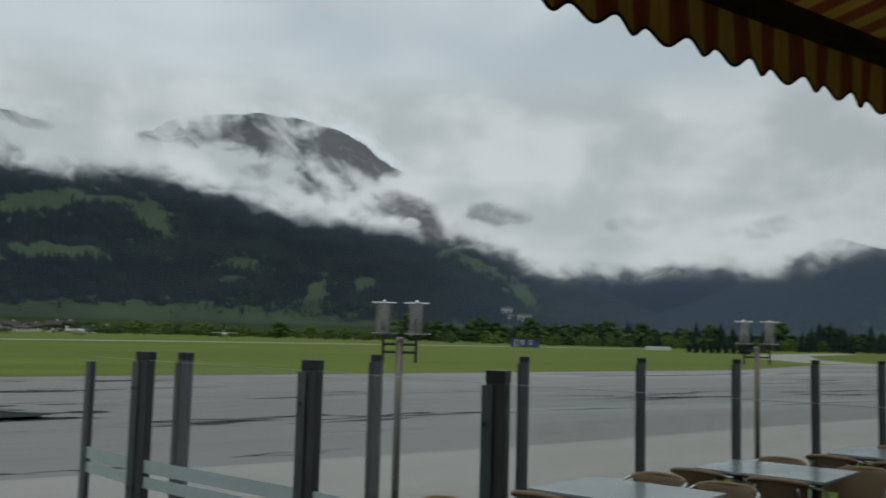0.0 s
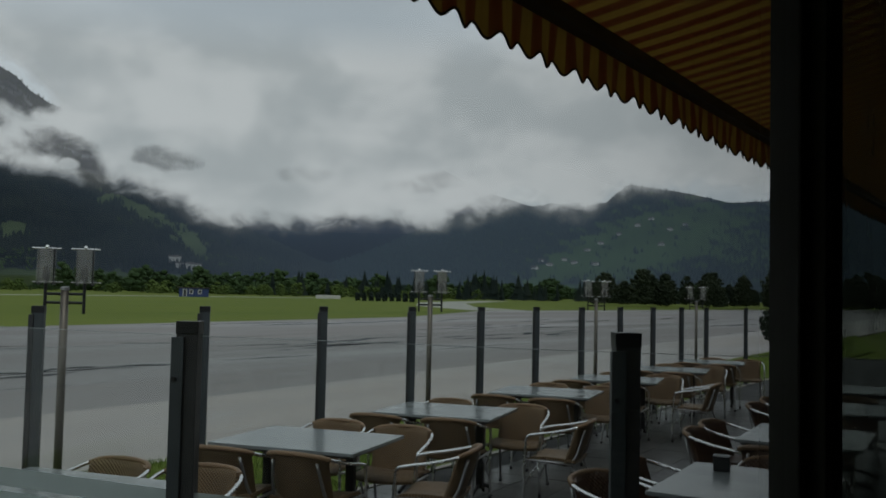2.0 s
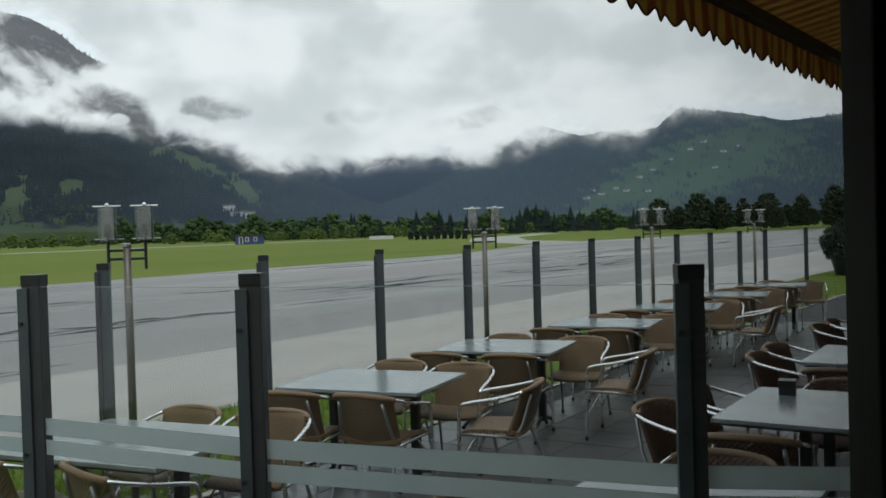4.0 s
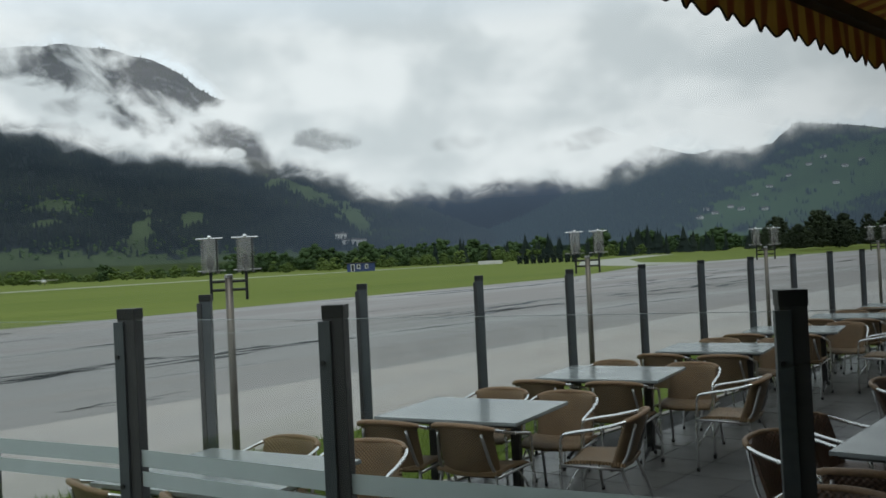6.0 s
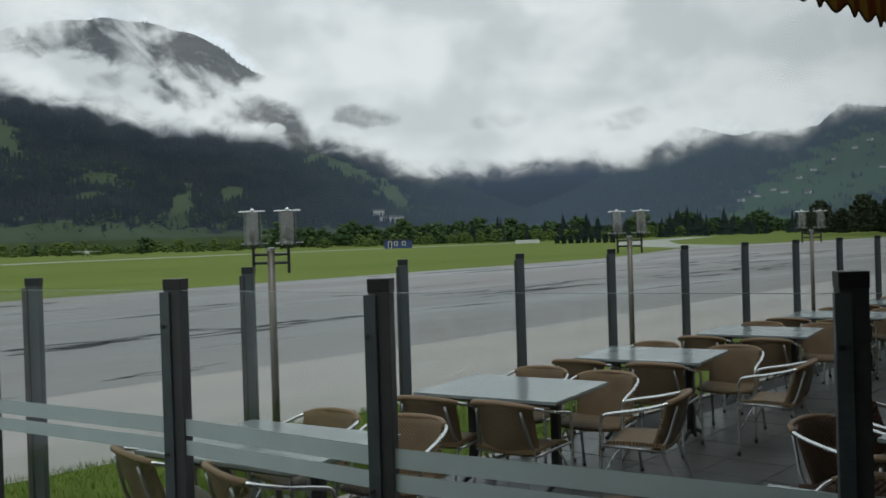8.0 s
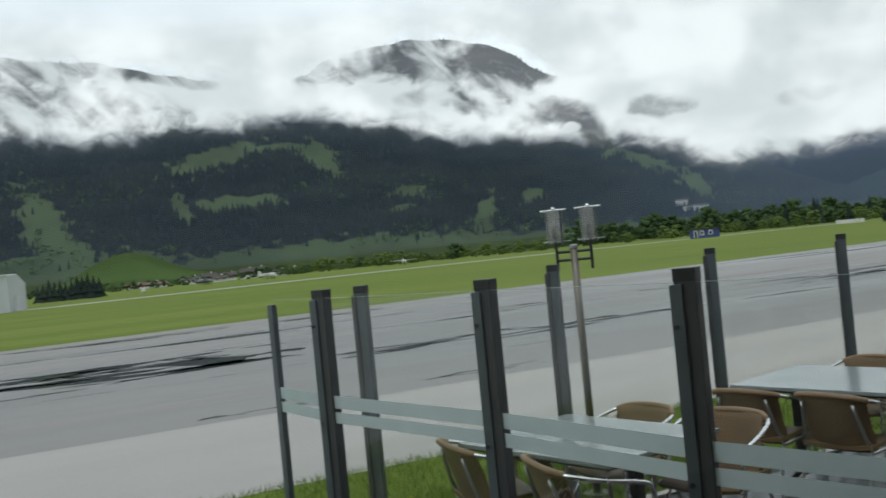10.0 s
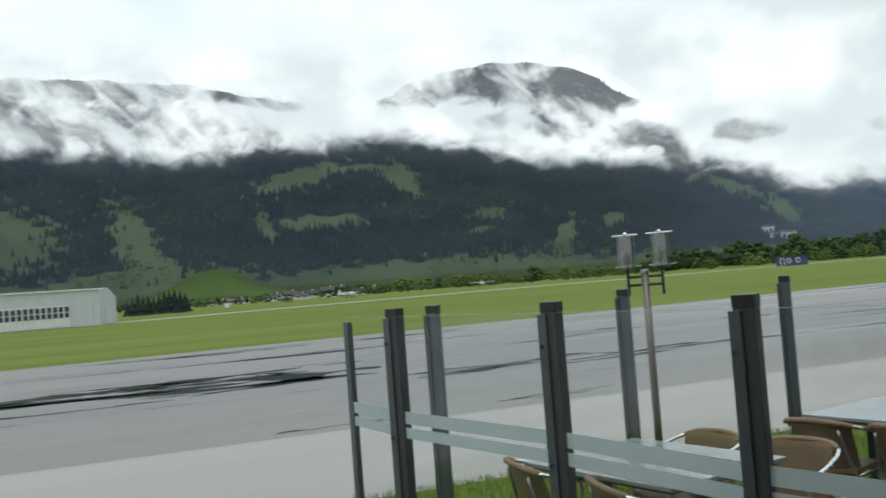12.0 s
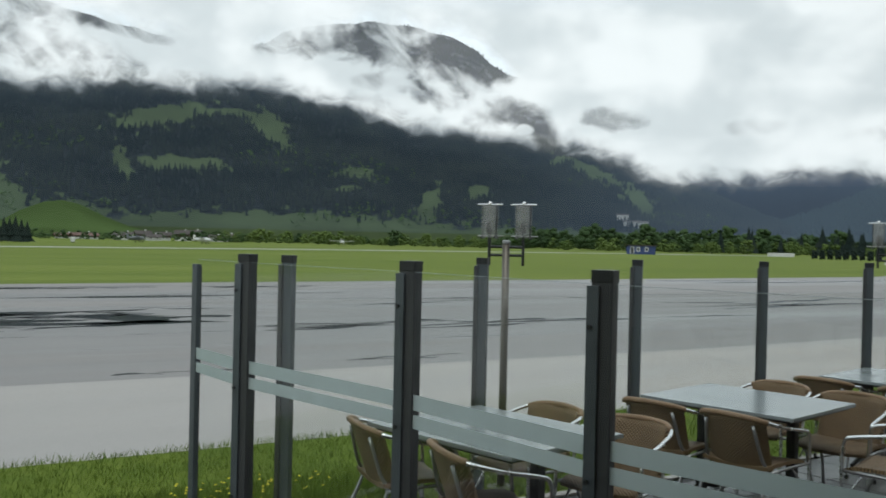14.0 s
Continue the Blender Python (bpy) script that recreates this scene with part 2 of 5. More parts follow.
M_BLADE = material("grass_blade", (0.135, 0.19, 0.028), 0.8, 0.0, 0.5, 3.0, 20.0, 0.0, second=(0.075, 0.13, 0.018), spec=0.2)


def wet_paving(name, dry, wet, puddle_at, streak):
    """Paving after rain: damp patches, long shallow puddles, fine grit."""
    m = bpy.data.materials.new(name)
    m.use_nodes = True
    add, link, calc, blend, step, noise_at, mapped = node_tools(m.node_tree)
    bsdf = m.node_tree.nodes["Principled BSDF"]
    place = m.node_tree.nodes.new("ShaderNodeTexCoord").outputs["Object"]
    long = mapped(place, (streak, 1.0, 1.0))
    damp, spots, grit = noise_at(long, 0.16, 6.0, 0.6, 0.4), noise_at(long, 0.55, 6.0, 0.65, 0.6), noise_at(place, 90.0, 3.0)
    lanes = noise_at(mapped(place, (0.004, 1.0, 1.0)), 0.9, 3.0, 0.5)
    tone = blend(step(damp, 0.35, 0.65), dry, wet)
    tone = blend(step(lanes, 0.4, 0.62, 0.0, 0.35), tone, wet)
    tone = blend(step(grit, 0.35, 0.7, 0.0, 0.3), tone, tuple(min(1, c * 1.35) for c in dry))
    pool = step(calc("ADD", calc("MULTIPLY", damp, 0.5), calc("MULTIPLY", spots, 0.5)), puddle_at, puddle_at + 0.035)
    tone = blend(pool, tone, tuple(c * 0.28 for c in wet))
    link(tone, bsdf.inputs["Base Color"])
    dry_rough = step(damp, 0.35, 0.65, 0.60, 0.28)
    rough = calc("MAXIMUM", calc("MULTIPLY", dry_rough, calc("SUBTRACT", 1.0, pool)), 0.13)
    link(rough, bsdf.inputs["Roughness"])
    bsdf.inputs["Specular IOR Level"].default_value = 0.34
    b = add("ShaderNodeBump", Strength=0.25, Distance=0.004)
    link(calc("MULTIPLY", grit, calc("SUBTRACT", 1.0, pool)), b.inputs["Height"])
    link(b.outputs[0], bsdf.inputs["Normal"])
    return m


M_ASPHALT = wet_paving("wet_asphalt", (0.225, 0.207, 0.19), (0.125, 0.118, 0.112), 0.565, 0.10)
M_CONCRETE = wet_paving("damp_concrete_apron", (0.38, 0.347, 0.31), (0.245, 0.228, 0.208), 0.74, 0.4)
M_TAXI = material("pale_taxiway", (0.33, 0.34, 0.28), 0.7, 0.0, 0.2, 0.2, 8.0, 0.1)
M_PATCH = wet_paving("dark_rain_pool", (0.062, 0.062, 0.064), (0.045, 0.046, 0.048), 0.44, 0.2)


def flat(name, outline, z, mat, label, category, kind="structure"):
    bm = bmesh.new()
    bm.faces.new([bm.verts.new((x, y, z)) for x, y in outline])
    return tagged(part(name, bm, mat), label, category, kind=kind)


flat("ground", [(-4800, -4800), (4800, -4800), (4800, 4800), (-4800, 4800)], -0.07, M_GRASS, "flat green airfield meadow reaching to the hills", "ground")
flat("apron_asphalt", [(-400, 11.6), (12, 12.0), (60, 14.6), (400, 26), (420, 43), (190, 58), (100, 58), (62, 43), (20, 38.2), (-3, 35.6), (-400, 21)], -0.02, M_ASPHALT, "wet grey asphalt apron with long rain puddles", "asphalt")
flat("apron_concrete", [(-300, 7.0), (20, 7.4), (60, 8.4), (400, 18), (400, 26), (60, 14.6), (12, 12.0), (-300, 11.6)], -0.016, M_CONCRETE, "pale damp concrete apron beside the lawn", "concrete")
flat("far_taxiway", [(-160, 112), (10, 138), (75, 168), (150, 190), (260, 210), (260, 222), (150, 202), (73, 179), (8, 147), (-162, 120)], -0.05, M_TAXI, "pale strip of far runway across the meadow", "taxiway")
flat("side_taxiway", [(330, 190), (190, 128), (130, 88), (104, 62), (112, 56), (136, 80), (196, 118), (334, 180)], -0.05, M_TAXI, "pale curved taxiway edge in the meadow", "taxiway")
flat("lawn", [(-60, 5.25), (40, 5.25), (60, 8.9), (20, 7.85), (-60, 7.6)], -0.012, M_LAWN, "rough bright lawn strip with yellow flowers beside the terrace", "lawn")

# long rain pools lying on the asphalt


def pool_sheet(x, y, length, width, seed):
    r = random.Random(seed)
    n = 36
    left, right = [], []
    w1, w2, w3 = r.uniform(5, 9), r.uniform(13, 19), r.uniform(0, 6)
    for i in range(n + 1):
        u = i / n
        taper = width * 0.5 * math.sin(math.pi * u) ** 0.6
        upper = taper * (0.55 + 0.3 * math.sin(w1 * u + w3) + 0.15 * math.sin(w2 * u) + r.uniform(-0.08, 0.08))
        lower = taper * (0.5 + 0.28 * math.sin(w1 * 1.3 * u + 2 * w3) + 0.2 * math.sin(w2 * 0.8 * u + 1) + r.uniform(-0.08, 0.08))
        bend = min(0.5 * width, 0.5) * math.sin(3.1 * u + seed)
        left.append((x + length * u, y + bend + max(0.004, upper)))
        right.append((x + length * u, y + bend - max(0.004, lower)))
    bm = bmesh.new()
    a = [bm.verts.new((*p, -0.0175)) for p in left]
    b = [bm.verts.new((*p, -0.0175)) for p in right]
    for i in range(n):
        bm.faces.new((a[i], b[i], b[i + 1], a[i + 1]))
    bmesh.ops.recalc_face_normals(bm, faces=bm.faces)
    return tagged(part("rain_puddle", bm, M_PATCH), "long dark ragged rain puddle on wet asphalt", "puddle", "puddles on the apron")


# broken streaks of water, gathered where the paving dips
pr = random.Random(8)
DIPS = [(-9, 21.0, 9, 1.5, 16), (3.2, 21.6, 3.5, 1.6, 16), (8, 18.4, 4, 0.5, 8), (14, 17.9, 6, 0.5, 10), (7.6, 12.75, 1.6, 0.15, 4), (3.5, 12.45, 1.5, 0.08, 3), (24, 21.5, 7, 1.8, 12), (38, 21, 9, 2.5, 12), (18, 25.5, 6, 1.0, 6), (52, 27, 12, 3.0, 10), (-8, 17.4, 6, 0.6, 6), (5, 33.8, 9, 0.9, 6), (75, 33, 16, 4, 8)]
for k, (x, y, length, width) in enumerate(((-8.5, 20.9, 12, 2.6), (-3, 20.3, 9, 1.8), (2.2, 21.5, 4.6, 2.6), (0.2, 23.3, 5.2, 1.2), (-14, 21.6, 9, 2.4), (-2.5, 22.0, 5.0, 2.4), (3.2, 19.6, 3.0, 0.8), (-6.0, 18.9, 6.0, 0.7))):
    pool_sheet(x, y, length, width, 101 + k)
seed = 3
for cx, cy, sx, sy, many in DIPS:
    for _ in range(many):
        length = pr.uniform(0.25, 1.0) * sx * 0.8
        pool_sheet(cx + pr.gauss(0, sx * 0.5) - length / 2, cy + pr.gauss(0, sy * 0.5), length, pr.uniform(0.15, 0.8) * (0.5 + cy / 26) * min(1.0, sy + 0.2), seed)
        seed += 1


# ---- mountains ----
def mountain_material(name, forest, meadow, rocky=0.0):
    """Forest floor and meadows: the meadow share is stored at each point as 'open'."""
    m = bpy.data.materials.new(name)
    m.use_nodes = True
    add, link, calc, blend, step, noise_at, mapped = node_tools(m.node_tree)
    bsdf = m.node_tree.nodes["Principled BSDF"]
    place = m.node_tree.nodes.new("ShaderNodeTexCoord").outputs["Object"]
    share = m.node_tree.nodes.new("ShaderNodeAttribute")
    share.attribute_name = "open"
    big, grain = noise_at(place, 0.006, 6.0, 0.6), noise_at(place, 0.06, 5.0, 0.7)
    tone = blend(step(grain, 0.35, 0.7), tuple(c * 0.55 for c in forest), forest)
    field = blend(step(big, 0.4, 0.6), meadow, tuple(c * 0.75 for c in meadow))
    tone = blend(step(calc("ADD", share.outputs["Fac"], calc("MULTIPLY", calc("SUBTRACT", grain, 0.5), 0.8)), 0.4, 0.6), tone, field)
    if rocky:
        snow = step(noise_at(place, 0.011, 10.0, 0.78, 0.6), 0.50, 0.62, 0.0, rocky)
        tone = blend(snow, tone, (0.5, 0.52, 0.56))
    link(tone, bsdf.inputs["Base Color"])
    bsdf.inputs["Roughness"].default_value = 1.0
    bsdf.inputs["Specular IOR Level"].default_value = 0.0
    return m


def meadow_share(az, el, spots):
    """How open the slope is at a bearing and height angle, from a few tilted ovals."""
    best = np.zeros_like(az)
    wob = 0.3 * np.sin(az * 3.1 + el * 5.0) + 0.3 * np.sin(az * 1.7 - el * 9.0) + 0.22 * np.sin(az * 8.0 + el * 13) + 0.15 * np.sin(az * 17.0 - el * 5)
    for a0, e0, ra, re, tilt in spots:
        d = ((az - a0) / ra) ** 2 + ((el - e0 - tilt * (az - a0)) / re) ** 2
        best = np.maximum(best, np.clip(1.25 - 0.8 * d * (1 + wob), 0, 1))
    return best


def fbm(x, y, seed, octaves=5):
    total = np.zeros_like(x)
    r = np.random.RandomState(seed)
    amp, freq = 1.0, 1.0
    for _ in range(octaves):
        for _k in range(3):
            ang, ph = r.uniform(0, 6.28), r.uniform(0, 6.28)
            total += amp / 3 * np.sin((x * math.cos(ang) + y * math.sin(ang)) * freq + ph)
        amp, freq = amp * 0.5, freq * 2.1
    return total


def ridge(name, crest, r0, r1, mat, label, spots=(), rough=0.35, rows=70, fall=0.75, seed=1, foot=0.4, step_az=0.16):
    """A slope that climbs from r0 to a crest at r1; crest: bearing and height angle in degrees."""
    ca, ce = zip(*crest)
    az = np.arange(ca[0], ca[-1], step_az)
    s = np.linspace(0, 1, rows)
    A, S = np.meshgrid(az, s, indexing="ij")
    R = r0 + (r1 - r0) * S
    top = np.interp(A, ca, ce) + rough * 0.45 * fbm(A * 1.3, A * 0, seed + 5) * (A > -99)
    el = foot * (1 - S) + top * S ** fall + rough * fbm(A * 0.9, S * 3.5, seed) * np.sin(np.pi * np.clip(S, 0, 1)) ** 0.7
    Z = R * np.tan(np.radians(el)) + 1.8 - (S == 0) * 12
    X, Y = R * np.sin(np.radians(A)), R * np.cos(np.radians(A))
    n, k = A.shape
    verts = np.stack([X, Y, Z], -1).reshape(-1, 3)
    i, j = np.meshgrid(np.arange(n - 1), np.arange(k - 1), indexing="ij")
    q = (i * k + j).ravel()
    faces = np.stack([q, q + k, q + k + 1, q + 1], -1)
    ob = mesh_of(name, verts.tolist(), faces.tolist(), mat, smooth=True)
    data = ob.data.attributes.new("open", "FLOAT", "POINT")
    data.data.foreach_set("value", meadow_share(A, el, spots).ravel().astype(np.float32))
    tagged(ob, label, "mountain", kind="structure")

    def at(a, t):
        """Place and height angle of the slope at bearing a and share t."""
        fi, fj = (a - az[0]) / step_az, t * (rows - 1)
        i0, j0 = np.clip(fi.astype(int), 0, n - 2), np.clip(fj.astype(int), 0, k - 2)
        u, w = fi - i0, fj - j0
        mix = lambda F: F[i0, j0] * (1 - u) * (1 - w) + F[i0 + 1, j0] * u * (1 - w) + F[i0, j0 + 1] * (1 - u) * w + F[i0 + 1, j0 + 1] * u * w
        return np.stack([mix(X), mix(Y), mix(Z)], -1), mix(el)
    return ob, at


M_HILL = mountain_material("forest_slope", (0.028, 0.036, 0.036), (0.068, 0.092, 0.045))
# blue-grey base holds the peak's aerial haze; snow streaks come on top
M_PEAK = mountain_material("high_rock_forest_haze_tint", (0.026, 0.032, 0.050), (0.07, 0.09, 0.07), rocky=0.3)
# forest colour pushed to blue, painting distance haze into the far range
M_FAR = mountain_material("far_forest_haze_tint", (0.024, 0.040, 0.058), (0.05, 0.09, 0.08))
M_RIGHT = mountain_material("meadow_slope", (0.026, 0.042, 0.034), (0.052, 0.088, 0.035))

HIGH_SPOTS = [(13.4, 7.1, 3.0, 0.65, 0.2), (17.5, 7.55, 2.2, 0.22, -0.05), (19.8, 6.6, 1.2, 1.0, -0.55), (14.6, 4.4, 2.9, 0.42, 0.02), (-4.6, 4.2, 4.4, 2.0, 0.0), (2.4, 1.7, 3.6, 0.5, 0.0), (3.7, 3.3, 1.5, 2.5, -0.9), (5.2, 1.8, 1.2, 1.2, -0.5), (11.2, 4.2, 0.6, 0.9, -1.2), (8.2, 1.25, 2.7, 0.85, 0.0), (20.5, 0.7, 12, 1.0, 0.0)]
LOW_SPOTS = [(0, 1.0, 6, 0.7, 0.0), (39.8, 4.4, 2.2, 0.42, -0.5), (42.3, 2.8, 1.2, 0.7, -0.7), (37.4, 5.2, 0.7, 0.3, 0.4), (35, 0.6, 12, 0.35, 0.0), (24.5, 3.2, 1.1, 0.18, 0.1), (29.5, 2.2, 0.8, 1.3, 1.0), (25.0, 4.2, 1.4, 0.4, 0.0), (32.5, 3.2, 0.9, 0.4, 0.2), (2.4, 6.2, 0.7, 0.2, -0.5)]
LEFT_SPOTS = HIGH_SPOTS + LOW_SPOTS
hill, hill_at = ridge("mountain_left", [(-40, 9), (-4.5, 10), (3, 10), (13, 9.7), (20, 9.3), (27, 8.0), (33, 7.3), (38, 6.4), (43, 4.9), (46, 3.5), (49.5, 1.8), (54, 0.7)], 1480, 2350, M_HILL, "dark forested mountain slope with bright meadow clearings", LEFT_SPOTS, 0.28, 80, 0.75, 3)
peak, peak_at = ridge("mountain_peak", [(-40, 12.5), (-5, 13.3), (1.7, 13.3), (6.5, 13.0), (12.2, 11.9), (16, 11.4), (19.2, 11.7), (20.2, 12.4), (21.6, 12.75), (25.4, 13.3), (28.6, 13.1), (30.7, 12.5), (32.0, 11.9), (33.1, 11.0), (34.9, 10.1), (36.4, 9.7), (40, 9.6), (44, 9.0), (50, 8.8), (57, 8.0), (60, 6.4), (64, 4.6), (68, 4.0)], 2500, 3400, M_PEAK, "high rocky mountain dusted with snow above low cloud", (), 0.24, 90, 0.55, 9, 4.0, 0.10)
far, far_at = ridge("mountain_far", [(36, 6), (44, 5.4), (47, 5.0), (51, 5.0), (55, 5.2), (60, 5.5), (66, 6)], 2900, 3900, M_FAR, "distant forested mountains tinted haze-blue, closing the valley", (), 0.3, 50, 0.7, 12)
right, right_at = ridge("mountain_right", [(48.6, 0.9), (50.5, 1.7), (52.5, 2.5), (55.3, 3.7), (58.1, 4.8), (61.2, 5.5), (64.5, 5.5), (67.5, 5.9), (68.8, 6.95), (72.2, 6.4), (74.7, 5.9), (82, 6.2), (110, 8)], 1650, 2500, M_RIGHT, "green mountain slope with meadows and scattered farmhouses", [(70.0, 3.4, 6.0, 2.0, 0.28), (65.3, 2.2, 2.8, 1.0, 0.5), (73.5, 4.7, 3.0, 0.6, 0.05), (77, 3, 4, 1.2, 0)], 0.22, 70, 0.75, 21)

M_MOUND = mountain_material("mound_meadow", (0.05, 0.08, 0.03), (0.07, 0.108, 0.038))
ridge("foothill", [(3.6, 0.25), (4.8, 0.7), (5.8, 1.35), (7.0, 1.85), (8.0, 2.0), (9.0, 1.75), (10.2, 1.15), (11.6, 0.6), (13, 0.25)], 820, 960, M_MOUND, "smooth green meadow hill before the forest", [(8, 1, 40, 40, 0)], 0.02, 24, 0.6, 8, 0.05)

M_CONIFER = material("dark_spruce", (0.014, 0.022, 0.020), 1.0, 0.0, 0.5, 0.009, 0.08, 0.0, second=(0.040, 0.050, 0.040), spec=0.0)
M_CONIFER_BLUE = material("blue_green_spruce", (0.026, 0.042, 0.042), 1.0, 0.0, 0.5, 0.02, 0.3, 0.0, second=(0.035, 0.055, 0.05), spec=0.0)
M_BROAD = material("spring_leaves", (0.075, 0.12, 0.028), 0.9, 0.0, 0.5, 0.04, 0.5, 0.0, second=(0.04, 0.075, 0.022), spec=0.1)


def forest(name, at, spots, az_span, count, seed, mat, label, tall=(10, 20), el_span=(0.9, 9.5), hedges=1.0):
    """Spruces on a slope, kept out of its clearings, as one far wood."""
    r = np.random.RandomState(seed)
    a, t = r.uniform(*az_span, count), r.uniform(0.02, 0.98, count) ** 0.85
    p, el = at(a, t)
    ok = (meadow_share(a, el, spots) < r.uniform(0.25, 0.9, count)) & (el > el_span[0]) & (el < el_span[1])
    # hedgerows and small stands that cross the clearings
    rows = np.sin(a * 2.3 + el * 4.1) * np.sin(a * 0.9 - el * 6.3 + 1.0)
    p = p[ok | ((rows > hedges) & (r.uniform(0, 1, count) < 0.5) & (el > el_span[0]) & (el < el_span[1]))]
    n = len(p)
    h, w = r.uniform(*tall, n), r.uniform(0.16, 0.26, n)
    ang = np.arange(5) * 2 * np.pi / 5
    ring = np.stack([np.cos(ang), np.sin(ang), np.zeros(5)], -1)
    tiers = []
    for z0, z1, width in ((0.08, 0.65, 1.0), (0.42, 1.0, 0.66)):
        base = p[:, None] + ring[None] * (h * w * width)[:, None, None] * r.uniform(0.7, 1.2, (n, 5, 1)) + np.array([0, 0, 1.0]) * (h * z0)[:, None, None]
        tip = p + np.array([0, 0, 1.0]) * (h * z1)[:, None]
        tiers.append(np.concatenate([base, tip[:, None]], 1))
    verts = np.concatenate(tiers, 1).reshape(-1, 3)
    one = [[k, (k + 1) % 5, 5] for k in range(5)] + [[6 + k, 6 + (k + 1) % 5, 11] for k in range(5)]
    faces = (np.arange(n)[:, None, None] * 12 + np.array(one)[None]).reshape(-1, 3)
    ob = mesh_of(name, verts.tolist(), faces.tolist(), mat)
    return tagged(ob, label, "forest", kind="stuff")


forest("mountain_forest", hill_at, LEFT_SPOTS, (-12, 53), 30000, 5, M_CONIFER, "dense dark spruce forest covering the mountain slope", (8, 16))
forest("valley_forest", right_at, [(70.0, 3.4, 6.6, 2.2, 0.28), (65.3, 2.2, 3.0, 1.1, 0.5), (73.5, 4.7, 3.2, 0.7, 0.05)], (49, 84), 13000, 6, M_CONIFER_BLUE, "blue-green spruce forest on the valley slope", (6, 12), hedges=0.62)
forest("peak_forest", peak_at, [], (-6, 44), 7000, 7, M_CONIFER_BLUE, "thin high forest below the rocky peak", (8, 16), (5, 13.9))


# ---- low cloud ----
def cloud_material():
    m = bpy.data.materials.new("glowing_cloud_and_haze")
    m.use_nodes = True
    add, link, calc, blend, step, noise_at, mapped = node_tools(m.node_tree)
    m.node_tree.nodes.remove(m.node_tree.nodes["Principled BSDF"])
    out = m.node_tree.nodes["Material Output"]
    uv = m.node_tree.nodes.new("ShaderNodeUVMap")
    split = m.node_tree.nodes.new("ShaderNodeSeparateXYZ")
    link(uv.outputs[0], split.inputs[0])
    az, el = split.outputs[0], split.outputs[1]
    puffs = noise_at(mapped(uv.outputs[0], (0.7, 1.0, 1.0)), 0.30, 5.0, 0.5, 0.5)
    wisps = noise_at(mapped(uv.outputs[0], (0.75, 1.0, 1.0)), 0.85, 6.0, 0.55, 0.5)
    slant = m.node_tree.nodes.new("ShaderNodeCombineXYZ")
    link(calc("MULTIPLY", calc("ADD", az, calc("MULTIPLY", el, 0.8)), 0.50), slant.inputs[0])
    link(calc("MULTIPLY", el, 0.40), slant.inputs[1])
    veil = step(noise_at(slant.outputs[0], 1.0, 4.0, 0.5, 0.5), 0.34, 0.64, 0.15, 1.0)
    broad = noise_at(mapped(uv.outputs[0], (1.0, 1.4, 1.0)), 0.16, 4.0, 0.5)
    swirl = calc("ADD", calc("MULTIPLY", calc("SUBTRACT", puffs, 0.5), 2.6), calc("MULTIPLY", calc("SUBTRACT", wisps, 0.5), 3.4))
    curve = m.node_tree.nodes.new("ShaderNodeFloatCurve")
    line = curve.mapping.curves[0]
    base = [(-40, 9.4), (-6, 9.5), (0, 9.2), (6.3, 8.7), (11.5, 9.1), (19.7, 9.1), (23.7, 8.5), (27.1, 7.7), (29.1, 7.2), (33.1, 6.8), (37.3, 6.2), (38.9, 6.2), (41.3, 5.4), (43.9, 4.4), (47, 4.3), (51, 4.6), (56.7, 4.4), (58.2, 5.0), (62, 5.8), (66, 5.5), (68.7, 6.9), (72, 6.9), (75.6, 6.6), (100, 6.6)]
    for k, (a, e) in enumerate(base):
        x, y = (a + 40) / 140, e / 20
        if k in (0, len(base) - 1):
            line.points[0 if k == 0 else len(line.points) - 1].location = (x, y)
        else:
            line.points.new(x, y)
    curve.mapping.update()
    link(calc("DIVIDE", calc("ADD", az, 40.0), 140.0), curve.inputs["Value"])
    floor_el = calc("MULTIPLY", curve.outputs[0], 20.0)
    over = calc("ADD", calc("SUBTRACT", el, floor_el), calc("MULTIPLY", swirl, 0.55))
    cover = step(over, -0.95, 0.85)

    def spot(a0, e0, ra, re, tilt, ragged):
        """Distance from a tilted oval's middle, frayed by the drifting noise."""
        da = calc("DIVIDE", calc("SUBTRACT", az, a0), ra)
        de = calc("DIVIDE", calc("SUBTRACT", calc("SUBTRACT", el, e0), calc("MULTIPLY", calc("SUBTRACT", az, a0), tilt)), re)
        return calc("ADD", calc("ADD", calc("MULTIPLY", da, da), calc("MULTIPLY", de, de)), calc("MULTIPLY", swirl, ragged))

